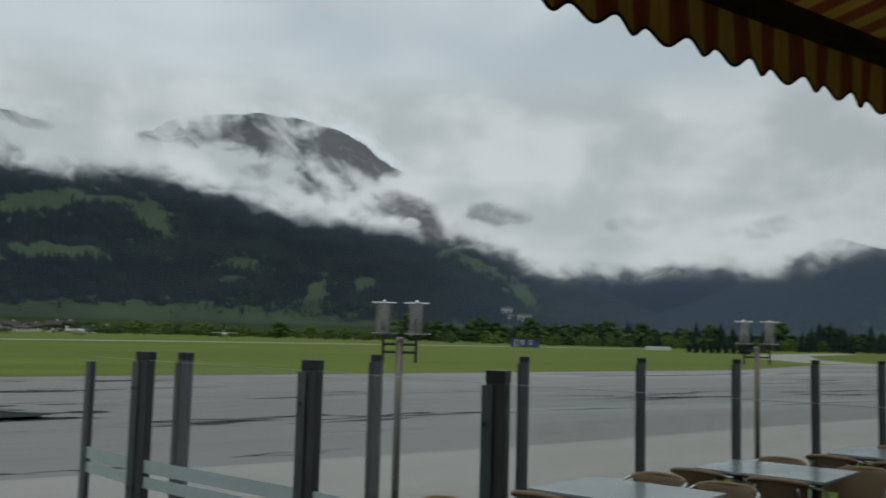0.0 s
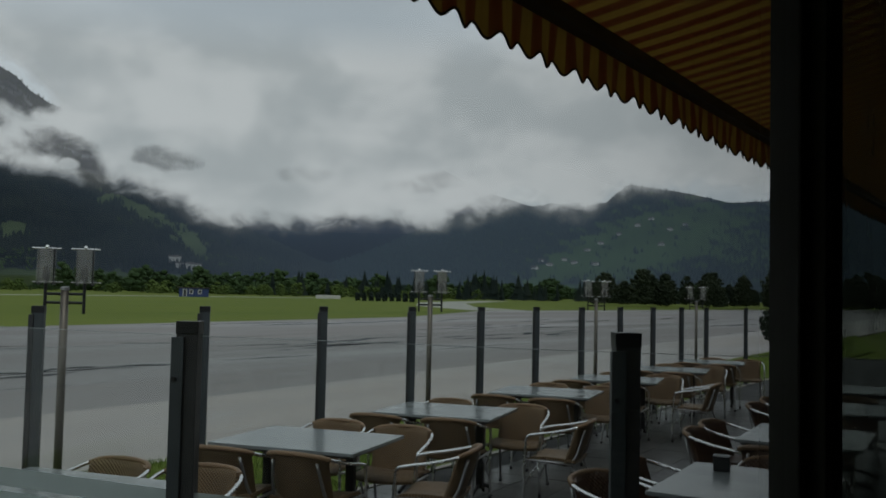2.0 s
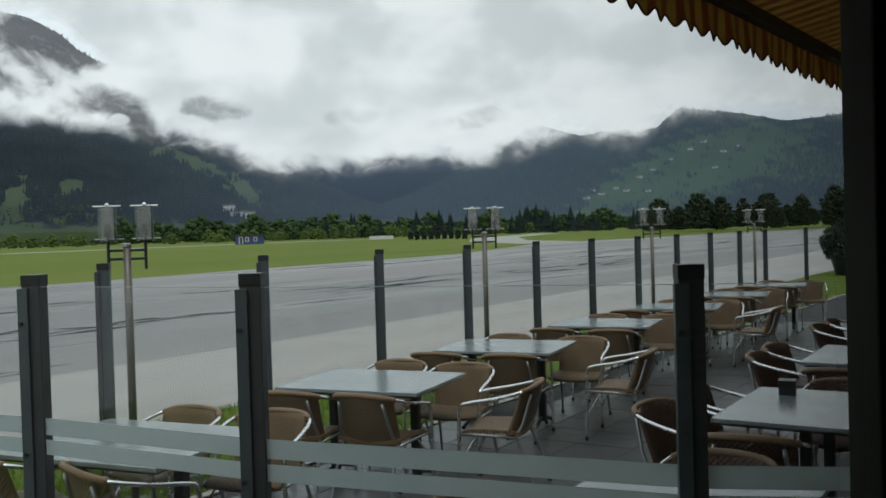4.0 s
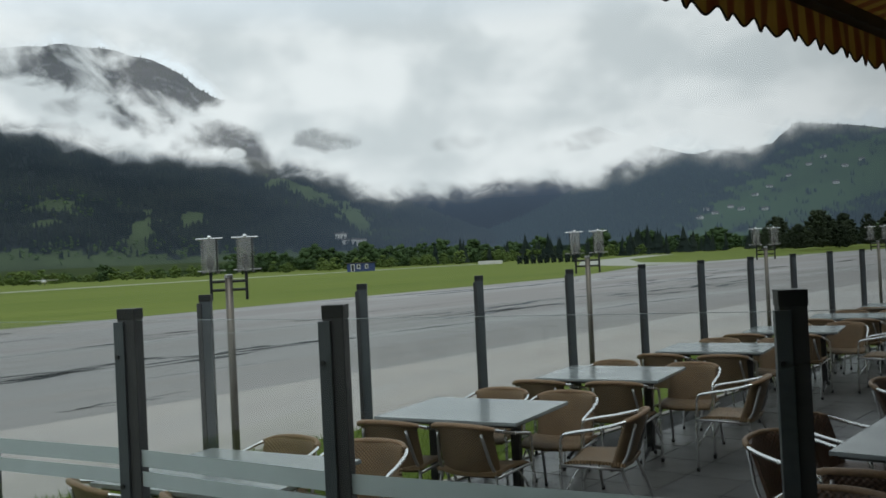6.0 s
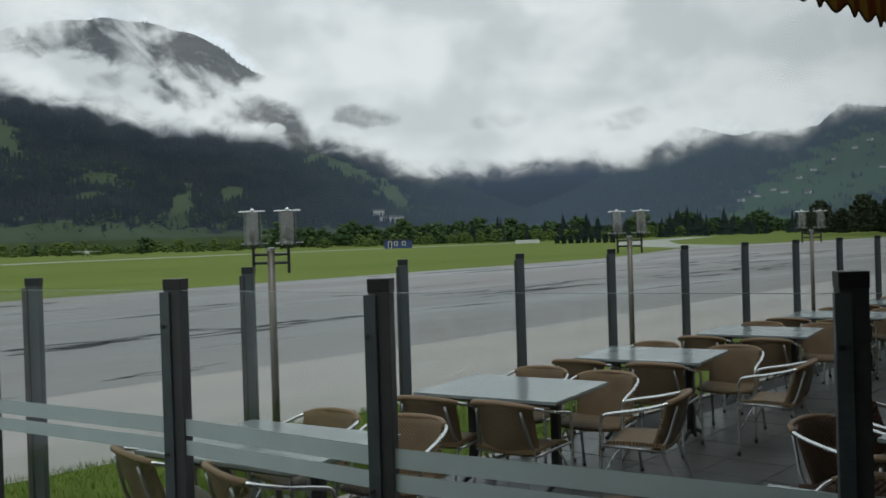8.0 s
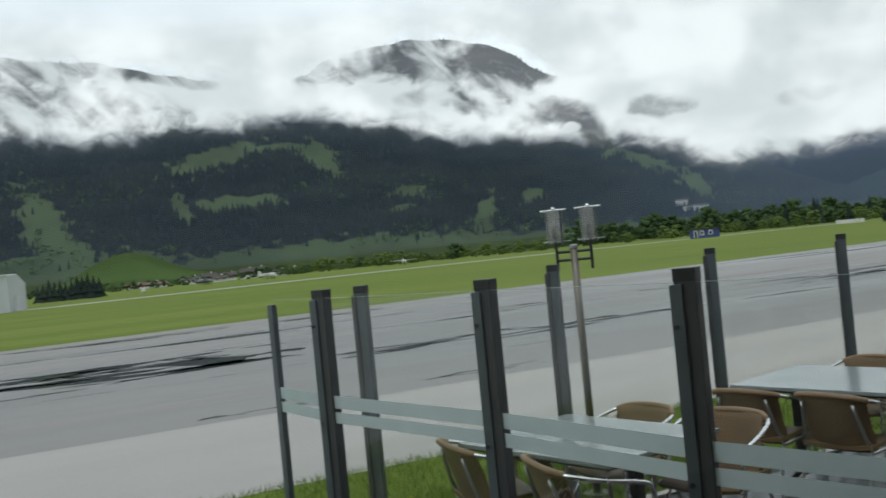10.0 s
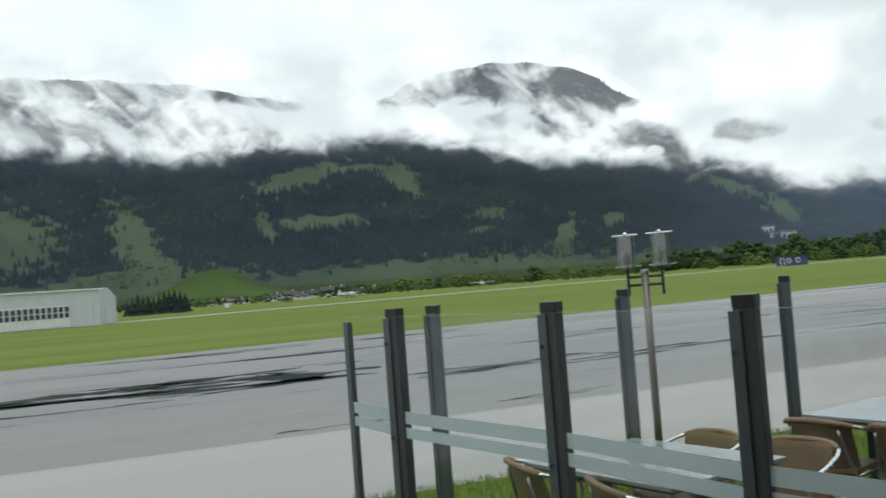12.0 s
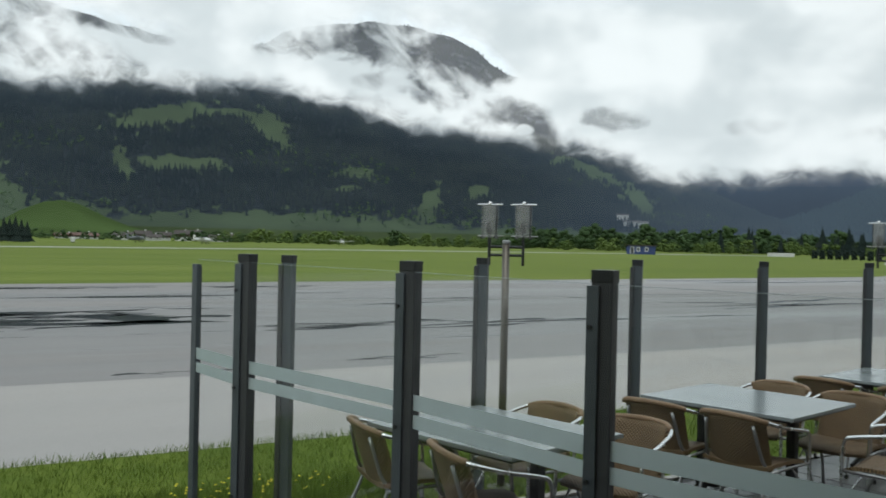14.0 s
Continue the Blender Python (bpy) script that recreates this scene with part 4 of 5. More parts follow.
# ---- building: awning, window front, room ----
def awning_material():
    """Striped awning cloth: ochre and red-brown bands across its length."""
    m = bpy.data.materials.new("striped_awning_cloth")
    m.use_nodes = True
    add, link, calc, blend, step, noise_at, mapped = node_tools(m.node_tree)
    bsdf = m.node_tree.nodes["Principled BSDF"]
    out = m.node_tree.nodes["Material Output"]
    place = m.node_tree.nodes.new("ShaderNodeTexCoord").outputs["Object"]
    split = m.node_tree.nodes.new("ShaderNodeSeparateXYZ")
    link(place, split.inputs[0])
    wave = calc("SINE", calc("MULTIPLY", split.outputs[0], 2 * math.pi / 0.18))
    thin = calc("SINE", calc("MULTIPLY", split.outputs[0], 2 * math.pi / 0.06))
    stain = noise_at(place, 4.0, 5.0)
    tone = blend(step(wave, -0.25, 0.15), (0.50, 0.31, 0.055), (0.25, 0.062, 0.018))
    tone = blend(step(thin, 0.75, 0.95, 0.0, 0.35), tone, (0.42, 0.15, 0.03))
    tone = blend(step(stain, 0.4, 0.75, 0.0, 0.3), tone, (0.2, 0.12, 0.04))
    link(tone, bsdf.inputs["Base Color"])
    bsdf.inputs["Roughness"].default_value = 0.9
    bsdf.inputs["Specular IOR Level"].default_value = 0.1
    b = add("ShaderNodeBump", Strength=0.2, Distance=0.002)
    link(noise_at(place, 300.0, 2.0), b.inputs["Height"])
    link(b.outputs[0], bsdf.inputs["Normal"])
    through_cloth, mix = add("ShaderNodeBsdfTranslucent"), add("ShaderNodeMixShader", Fac=0.09)
    link(tone, through_cloth.inputs["Color"])
    link(bsdf.outputs[0], mix.inputs[1])
    link(through_cloth.outputs[0], mix.inputs[2])
    link(mix.outputs[0], out.inputs["Surface"])
    return m


M_CLOTH = awning_material()
M_HEM = material("dark_awning_hem", (0.03, 0.016, 0.012), 0.9, 0.0, 0.3, 20.0, 90.0, 0.1)
AW_Y, AW_LOW, AW_X0, AW_X1 = 1.80, 2.81, -5.4, 18.0
RISE = 0.013
awning = thing("awning", "striped ochre and red-brown awning with scalloped valance", "awning", m=pose(0, 0, -RISE * 2.5, 0, -math.degrees(RISE), 0))
n = int((AW_X1 - AW_X0) / 0.015)
top_row, low_row = [], []
for i in range(n + 1):
    x = AW_X0 + (AW_X1 - AW_X0) * i / n
    sag = 0.006 * math.sin(x * 9.0) + 0.01 * math.sin(x * 2.1)
    low_row.append((x, AW_Y + 0.012 * math.sin(x * 2 * math.pi / 0.36) + sag, AW_LOW + 0.0225 + 0.0225 * math.sin(x * 2 * math.pi / 0.18 - 1.2)))
    top_row.append((x, AW_Y + 0.005 * math.sin(x * 7), AW_LOW + 0.25))
mid_row = [tuple((a + b) / 2 for a, b in zip(p, q)) for p, q in zip(top_row, low_row)]
part("valance", sheet([top_row, mid_row, low_row], 0.0), M_CLOTH, awning, "scalloped striped valance", smooth=True)
part("hem", tube(bmesh.new(), low_row, 0.006, 5), M_HEM, awning, "dark bound hem")
cloth = []
for k in range(7):
    u = k / 6
    cloth.append([(AW_X0 + (AW_X1 - AW_X0) * i / 80, AW_Y - 1.50 * u, AW_LOW + 0.26 + 0.36 * u - 0.03 * math.sin(math.pi * u)) for i in range(81)])
part("roof_cloth", sheet(cloth, 0.0), M_CLOTH, awning, smooth=True)
part("front_bar", boxes(((AW_X0, AW_Y - 0.09, AW_LOW + 0.19), (AW_X1, AW_Y - 0.01, AW_LOW + 0.265)), bevel=0.01), M_DARK_FRAME, awning)
part("roller_tube", tube(bmesh.new(), [(AW_X0, 0.33, AW_LOW + 0.60), (AW_X1, 0.33, AW_LOW + 0.60)], 0.045, 14), M_DARK_FRAME, awning)
M_PLASTER = material("cream_interior_plaster", (0.45, 0.43, 0.39), 0.9, 0.0, 0.1, 1.5, 80.0, 0.1)
M_ROOM_FLOOR = material("dark_room_floor", (0.09, 0.07, 0.055), 0.5, 0.0, 0.3, 2.0, 50.0, 0.1)
# the window that looks onto the terrace
mullion = thing("window_1", "tall clear window with dark mullion and grey sash edge", "window", kind="structure")
part("window_frame", boxes(((1.13, 0.264, 0.0), (1.17, 0.302, 2.75)), bevel=0.003), M_DARK_FRAME, mullion)
part("sash_edge", boxes(((1.171, 0.242, 0.0), (1.215, 0.290, 2.75)), bevel=0.003), M_GREY_FRAME, mullion)
part("sash_frame", boxes(((1.216, 0.234, 0.0), (1.245, 0.285, 2.75)), bevel=0.003), M_DARK_FRAME, mullion)
pane = part("pane", boxes(((1.246, 0.246, 0.08), (3.0, 0.252, 2.70))), M_PANE, mullion)
pane.visible_shadow = False
sheet_bm = bmesh.new()
sheet_bm.faces.new([sheet_bm.verts.new(c) for c in ((-1.6, 0.283, 0.06), (1.13, 0.283, 0.06), (1.13, 0.283, 2.75), (-1.6, 0.283, 2.75))])
front = part("pane", sheet_bm, M_WINDOW, mullion, "clear window glass")
front.visible_shadow = False
part("window_sill", boxes(((-1.6, 0.20, 0.0), (1.13, 0.32, 0.06)), bevel=0.004), M_GREY_FRAME, mullion)
part("head_frame", boxes(((-1.6, 0.20, 2.75), (3.0, 0.32, 2.87)), bevel=0.004), M_DARK_FRAME, mullion)
for name, lo, hi, mat, label in (("wall_front_right", (3.0, 0.06, -0.1), (34, 0.30, 3.6), M_PLASTER, "plain facade wall beside the terrace"), ("wall_front_left", (-6, 0.06, -0.1), (-1.6, 0.30, 3.6), M_PLASTER, "plain facade wall"),
                                 ("wall_front_top", (-1.6, 0.06, 2.88), (3.0, 0.30, 3.6), M_PLASTER, "plain wall above the window"), ("wall_back", (-6, -5.2, -0.1), (34, -5.0, 3.6), M_PLASTER, "plain room wall"),
                                 ("wall_side_left", (-6.2, -5.2, -0.1), (-6.0, 0.30, 3.6), M_PLASTER, "plain room wall"), ("wall_side_right", (34, -5.2, -0.1), (34.2, 0.30, 3.6), M_PLASTER, "plain room wall"),
                                 ("room_floor", (-6, -5.0, -0.12), (34, 0.2, 0.0), M_ROOM_FLOOR, "dark room floor"), ("ceiling", (-6.2, -5.2, 3.6), (34.2, 0.30, 3.75), M_PLASTER, "plain room ceiling")):
    tagged(part(name, boxes((lo, hi)), mat), label, name.split("_")[0] if name != "room_floor" else "floor", kind="structure")


# ---- far woods and bushes ----
def bearing(az, r, z=0.0):
    return Vector((r * math.sin(radians(az)), r * math.cos(radians(az)), z))


ICO = bmesh.new()
bmesh.ops.create_icosphere(ICO, subdivisions=1, radius=1.0)
ICO_V = np.array([v.co[:] for v in ICO.verts])
ICO_F = np.array([[v.index for v in f.verts] for f in ICO.faces])
ICO.free()


def clumps(centres, sizes, seed, squash=0.8):
    """Ragged leaf clumps round given centres."""
    r = np.random.RandomState(seed)
    n = len(centres)
    v = ICO_V[None] * sizes[:, None, None] * r.uniform(0.6, 1.35, (n, len(ICO_V), 1)) * np.array([1, 1, squash])
    v = v + np.asarray(centres)[:, None]
    f = ICO_F[None] + (np.arange(n) * len(ICO_V))[:, None, None]
    return v.reshape(-1, 3), f.reshape(-1, 3)


def leafy_wood(name, places, mat, label, seed, per=16, size=1.0):
    """Broad-leaved trees of many clumps, as one far wood."""
    r = np.random.RandomState(seed)
    cs, ss = [], []
    for x, y, z, h, w in places:
        for _ in range(per):
            u = r.uniform(0.12, 1.0)
            rad = w * 0.5 * math.sin(math.pi * min(0.97, 0.12 + 0.85 * u)) ** 0.7 * math.sqrt(r.uniform(0, 1))
            a = r.uniform(0, 6.283)
            cs.append((x + rad * math.cos(a), y + rad * math.sin(a), z + h * u * 0.9))
            ss.append(r.uniform(0.11, 0.2) * min(w, h) * size)
    v, f = clumps(np.array(cs), np.array(ss), seed)
    return tagged(mesh_of(name, v.tolist(), f.tolist(), mat), label, "trees", kind="stuff")


def spruce_wood(name, places, mat, label, seed):
    r = np.random.RandomState(seed)
    verts, faces = [], []
    for x, y, z, h, w in places:
        for z0, z1, k in ((0.06, 0.5, 1.0), (0.28, 0.72, 0.78), (0.5, 0.9, 0.5), (0.7, 1.0, 0.28)):
            b = len(verts)
            for q in range(7):
                a = q * 2 * math.pi / 7 + r.uniform(-0.2, 0.2)
                rad = w * 0.5 * k * r.uniform(0.6, 1.2)
                verts.append((x + rad * math.cos(a), y + rad * math.sin(a), z + h * (z0 + r.uniform(-0.03, 0.03))))
            verts.append((x, y, z + h * z1))
            faces += [(b + q, b + (q + 1) % 7, b + 7) for q in range(7)]
    return tagged(mesh_of(name, verts, faces, mat), label, "trees", kind="stuff")


M_SPRING = material("fresh_spring_leaf", (0.095, 0.13, 0.035), 0.9, 0.0, 0.5, 0.03, 0.4, 0.0, second=(0.055, 0.09, 0.026), spec=0.1)
M_WOOD = material("dark_broadleaf", (0.045, 0.075, 0.028), 0.9, 0.0, 0.5, 0.03, 0.4, 0.0, second=(0.025, 0.045, 0.02), spec=0.1)
r = np.random.RandomState(31)


def scatter(spans, count, r0, r1, h0, h1, wide):
    out = []
    for _ in range(count):
        a0, a1 = spans[r.randint(len(spans))]
        p = bearing(r.uniform(a0, a1), r.uniform(r0, r1))
        h = r.uniform(h0, h1)
        out.append((p.x, p.y, -0.1, h, h * r.uniform(*wide)))
    return out


leafy_wood("far_trees", scatter([(34, 50), (36, 50), (38, 66), (48, 74)], 480, 430, 1000, 4, 14, (0.8, 1.3)), M_WOOD, "mixed dark green trees along the airfield's far side", 41, 34, 0.75)
leafy_wood("near_hedges", scatter([(15, 36)], 130, 420, 700, 2.5, 6.0, (0.9, 1.5)), M_WOOD, "dark bushes and hedgerows along the meadow", 49, 30, 0.7)
leafy_wood("far_bushes", scatter([(17, 34), (37, 60), (40, 56)], 150, 380, 520, 3, 6.5, (0.9, 1.3)), M_SPRING, "fresh green bushes and young trees at the meadow edge", 42, 40, 0.7)
leafy_wood("hill_bushes", scatter([(-10, 16), (5, 20)], 110, 400, 620, 2.5, 5.5, (0.9, 1.5)), M_WOOD, "dark bushes and hedges before the village", 43, 10)
spruce_wood("far_spruces", scatter([(44, 62), (53, 70), (60, 76)], 120, 360, 640, 5, 13, (0.4, 0.62)), M_CONIFER, "dark spruces standing in a row across the valley", 44)
spruce_wood("spruce_group", [(*bearing(a, 420)[:2], -0.1, h, h * 0.4) for a, h in ((58.6, 9.5), (59.1, 12), (59.6, 13.5), (60.1, 14), (60.7, 12.5), (61.2, 10), (62.6, 8.5), (63.5, 10), (64.6, 9), (66, 11))], M_CONIFER, "group of tall dark spruces at the airfield edge", 45)
spruce_wood("hangar_spruces", [(*bearing(a, 215)[:2], -0.1, h, h * 0.62) for a, h in ((2.9, 4.0), (3.2, 4.6), (3.5, 5.2), (3.8, 4.7), (4.1, 5.0), (4.4, 4.4), (4.7, 4.8), (5.0, 5.6), (5.3, 5.4), (5.6, 5.8), (5.9, 5.2), (6.2, 4.8))], M_CONIFER, "dark spruces standing beside the hangar", 46)
M_DUSK = material("dark_evergreen_leaf", (0.034, 0.044, 0.024), 0.9, 0.0, 0.5, 0.05, 0.6, 0.0, second=(0.014, 0.022, 0.013), spec=0.1)
# tall dark trees that close the view behind the terrace's end
leafy_wood("dark_trees", scatter([(66.5, 74), (72.5, 88), (73, 88)], 110, 230, 340, 5.0, 12.0, (0.5, 0.8)), M_DUSK, "tall dark trees beyond the end of the apron", 47, 190, 0.42)

# lighter trees among the spruces on the lower slope
pa, pt = r.uniform(-8, 47, 1500), r.uniform(0.0, 0.5, 1500)
pp, pe = hill_at(pa, pt)
light = [(p[0], p[1], p[2], h, h * 0.9) for p, e, h in zip(pp, pe, r.uniform(7, 14, 1500)) if e > 0.7 and (math.sin(p[0] * 0.011) + math.sin(p[1] * 0.017 + p[0] * 0.006) > 0.5)]
leafy_wood("slope_broadleaf", light, M_BROAD, "lighter broad-leaved trees between the spruces on the slope", 48, 5)

# the meadow's single bushes
for az, rr, h in ((22.6, 400, 5.6), (24.8, 395, 4.6), (27.4, 385, 7.0), (30.2, 400, 4.2), (19.2, 410, 6.6), (46.6, 380, 4.8), (48.6, 385, 6.0), (44.2, 390, 4.0), (38.0, 400, 4.4)):
    base = bearing(az, rr, -0.1)
    bush = thing("meadow_bush", "round fresh green bush at the meadow edge", "bush", "bushes at the meadow edge", m=pose(*base))
    part("trunk", tube(bmesh.new(), smooth_line([(0, 0, 0), (0.1, 0, h * 0.2), (0, 0.1, h * 0.5)], 3), [0.16, 0.15, 0.14, 0.12, 0.10, 0.08, 0.06], 7), M_TABLE_LEG, bush)
    cs, ss = [], []
    for _ in range(70):
        u, a = r.uniform(0.1, 0.95), r.uniform(0, 6.283)
        rad = h * 0.52 * math.sin(math.pi * (0.08 + 0.86 * u)) ** 0.7 * math.sqrt(r.uniform(0.1, 1))
        cs.append((rad * math.cos(a), rad * math.sin(a), h * u))
        ss.append(r.uniform(0.06, 0.13) * h)
    v, f = clumps(np.array(cs), np.array(ss), int(az * 10))
    mesh_of("crown", v.tolist(), f.tolist(), M_SPRING if r.uniform() < 0.7 else M_WOOD, parent=bush)

# a clipped row of dark columns by the far taxiway
for k in range(9):
    base = bearing(52.3 + 0.42 * k, 235 - 2 * k, -0.07)
    col = thing("clipped_conifer", "small dark clipped column conifer beside the taxiway", "conifer", "clipped conifers in a row", m=pose(*base))
    cs = np.array([(0.35 * math.sin(q * 2.4), 0.35 * math.cos(q * 2.4), 0.3 + 1.7 * q / 13) for q in range(14)])
    v, f = clumps(cs, np.full(14, 0.42), 60 + k)
    mesh_of("crown", v.tolist(), f.tolist(), M_CONIFER, parent=col)


# ---- buildings ----
M_WHITE = material("white_render_wall", (0.6, 0.59, 0.56), 0.8, 0.0, 0.12, 0.8, 20.0, 0.05)
M_ROOF = material("dark_brown_roof", (0.055, 0.042, 0.036), 0.7, 0.0, 0.3, 0.8, 12.0, 0.1)
M_RED_ROOF = material("weathered_red_roof", (0.13, 0.07, 0.055), 0.8, 0.0, 0.3, 0.8, 12.0, 0.1)
M_BOARD = material("dark_timber_board", (0.07, 0.045, 0.03), 0.8, 0.0, 0.3, 1.0, 20.0, 0.1)
M_DARK_PANE = material("dark_window_pane", (0.03, 0.035, 0.04), 0.15, 0.0, 0.2, 1.0, 10.0, 0.0)
M_HANGAR = material("pale_grey_sheet_metal", (0.46, 0.48, 0.48), 0.55, 0.1, 0.1, 0.15, 6.0, 0.1, stretch=(4, 4, 0.3))
M_BLUE = material("dark_blue_paint", (0.025, 0.05, 0.16), 0.5, 0.0, 0.2, 1.0, 20.0, 0.05)


def house(m, w, d, h, roof_h, roof, label, timber=True, name="farmhouse", group="village houses"):
    t = thing(name, label, "house", group, m=m)
    low = h * (0.55 if timber else 1.0)
    part("wall", boxes(((-w / 2, -d / 2, -0.3), (w / 2, d / 2, low))), M_WHITE, t)
    if timber:
        part("upper_storey", boxes(((-w / 2 - 0.04, -d / 2 - 0.04, low), (w / 2 + 0.04, d / 2 + 0.04, h))), M_BOARD, t, "dark timber upper storey")
    bm = bmesh.new()
    o, thick = 0.8, 0.25
    for s in (-1, 1):
        a = [(-w / 2 - o, s * (d / 2 + o), h - o * roof_h / (d / 2)), (w / 2 + o, s * (d / 2 + o), h - o * roof_h / (d / 2)), (w / 2 + o, 0, h + roof_h), (-w / 2 - o, 0, h + roof_h)]
        lo = [bm.verts.new(p) for p in a]
        hi = [bm.verts.new((p[0], p[1], p[2] + thick)) for p in a]
        bm.faces.new(lo[::-1]), bm.faces.new(hi)
        for k in range(4):
            bm.faces.new((lo[k], lo[(k + 1) % 4], hi[(k + 1) % 4], hi[k]))
    bmesh.ops.recalc_face_normals(bm, faces=bm.faces)
    part("roof", bm, roof, t)
    gab = bmesh.new()
    for x in (-w / 2, w / 2 - 0.2):
        tri = [gab.verts.new(p) for p in ((x, -d / 2, h), (x, d / 2, h), (x, 0, h + roof_h), (x + 0.2, -d / 2, h), (x + 0.2, d / 2, h), (x + 0.2, 0, h + roof_h))]
        gab.faces.new(tri[:3]), gab.faces.new(tri[3:][::-1])
    part("gable", gab, M_BOARD if timber else M_WHITE, t)
    part("chimney", boxes(((w * 0.15, -0.3, h + roof_h * 0.5), (w * 0.15 + 0.6, 0.3, h + roof_h + 0.9))), M_WHITE, t)
    n = max(2, int(w / 2.6))
    for k in range(n):
        x = -w / 2 + w * (k + 0.5) / n
        for z in ([1.0] if h < 4 else [1.0, h * 0.62]):
            win = part("window", boxes(((x - 0.5, -d / 2 - 0.09, z), (x + 0.5, -d / 2 - 0.045, z + 1.2))), M_WHITE, t)
            part("pane", boxes(((x - 0.4, -d / 2 - 0.12, z + 0.1), (x + 0.4, -d / 2 - 0.092, z + 1.1))), M_DARK_PANE, win)
    return t


for k, (az, rr, w, d, h, rh, roof, timber) in enumerate(((11.4, 470, 11, 9, 3.4, 1.8, M_ROOF, False), (12.4, 520, 10, 9, 4.6, 2.2, M_ROOF, True), (13.6, 505, 9, 8, 4.0, 2.0, M_ROOF, True), (14.7, 500, 9, 8, 5.2, 2.4, M_ROOF, True), (15.4, 530, 9, 8, 5.6, 2.6, M_ROOF, True),
                                                         (13.0, 455, 8, 7, 2.6, 1.5, M_ROOF, False), (16.6, 480, 9, 7, 2.8, 1.7, M_ROOF, False), (17.4, 500, 8, 7, 3.6, 2.0, M_ROOF, True), (9.2, 500, 16, 8, 2.6, 1.6, M_RED_ROOF, True), (8.2, 510, 13, 8, 2.4, 1.4, M_RED_ROOF, True))):
    p = bearing(az, rr, -0.1)
    house(pose(*p, 0, 0, -az + (k * 37 % 50) - 25), w * 0.75, d * 0.75, h * 0.72, rh * 0.7, roof, "white and timber village house with a %s roof" % ("weathered red" if roof is M_RED_ROOF else "dark brown"), timber)

# farmhouses up on the right slope
fa, ft = np.array([63.2, 64.1, 65.0, 65.6, 66.4, 67.2, 68.3, 69.4, 70.2, 71.3, 72.2, 70.8, 66.9, 63.6]), np.array([0.16, 0.2, 0.26, 0.22, 0.36, 0.44, 0.5, 0.55, 0.62, 0.5, 0.58, 0.34, 0.2, 0.24])
fp, fe = right_at(fa, ft)
for k, p in enumerate(fp):
    house(pose(p[0], p[1], p[2] - 0.6, 0, 0, -fa[k] + (k * 53 % 70) - 35), 11, 9, 4.2, 2.2, M_ROOF, "small white farmhouse on the mountain meadow", False, "mountain_farmhouse", "farmhouses on the slope")
# the white building on the slope's foot
wp, we = hill_at(np.array([41.35, 41.9, 42.6]), np.array([0.12, 0.1, 0.09]))
for p, w, h in zip(wp, (20, 30, 16), (14, 9, 11)):
    house(pose(p[0], p[1], p[2] - 1.5, 0, 0, -42), w, 12, h, 2.0, M_ROOF, "large white building at the foot of the slope", False, "white_hotel", "white buildings on the slope")


M_SIGN_RED = material("red_sign_paint", (0.42, 0.04, 0.035), 0.6, 0.0, 0.2, 3.0, 40.0, 0.03)


def hangar():
    """Long metal hangar with a band of gate windows."""
    a, b, c = Vector((3.3, 134, 0)), Vector((-11.4, 128, 0)), Vector((6.3, 152.6, 0))
    turn = math.degrees(math.atan2(a.y - b.y, a.x - b.x))
    t = thing("hangar", "long pale grey metal hangar with a row of gate windows", "hangar", m=pose(a.x, a.y, -0.07, 0, 0, turn))
    L, D, H, SKEW = 46.0, 16.0, 4.85, 0.6
    body = bmesh.new()
    prof = [(0, 0), (0, H), (D * 0.5, H + 0.35), (D, H - 0.9), (D, 0)]
    lo = [body.verts.new((-L + SKEW * y, y, z)) for y, z in prof]
    hi = [body.verts.new((SKEW * y, y, z)) for y, z in prof]
    body.faces.new(lo), body.faces.new(hi[::-1])
    for k in range(5):
        body.faces.new((lo[k], hi[k], hi[(k + 1) % 5], lo[(k + 1) % 5]))
    bmesh.ops.recalc_face_normals(body, faces=body.faces)
    part("wall", body, M_HANGAR, t)
    part("roof_edge", boxes(((-L, -0.25, H - 0.05), (0.15, 0.02, H + 0.12))), M_WHITE, t, "white roof edging")
    for k in range(16):
        x = -4.2 - 0.76 * k
        gate = part("gate_panel", boxes(((x - 0.735, -0.12, 0.15), (x, -0.02, 3.0)), bevel=0.01), M_WHITE, t, "white gate panel")
        for z0, z1 in ((1.35, 2.0), (2.1, 2.8)):
            part("pane", boxes(((x - 0.64, -0.15, z0), (x - 0.10, -0.122, z1))), M_DARK_PANE, gate)
    for k in range(14):
        part("seam", boxes(((-0.9 - k * 3.2, -0.035, 0), (-0.84 - k * 3.2, -0.003, H - 0.1))), M_HANGAR, t)
    letters = bpy.data.curves.new("sign_letters", "FONT")
    letters.body, letters.size, letters.extrude, letters.offset = "H6", 1.15, 0.02, 0.02
    letters.materials.append(M_SIGN_RED)
    sign = new("sign_letters", letters)
    sign.parent = t
    sign.matrix_basis = pose(-18.6, -0.06, 1.75, 90, 0, 0)
    sign["label"] = "red painted letters"
    part("wicket_door", boxes(((-18.1, -0.1, 0.1), (-17.4, -0.02, 1.3))), M_WHITE, t, "small white door")
    part("side_door", boxes(((2.46, 4.0, 0), (3.1, 5.0, 2.1))), M_HANGAR, t)
    return t


hangar()
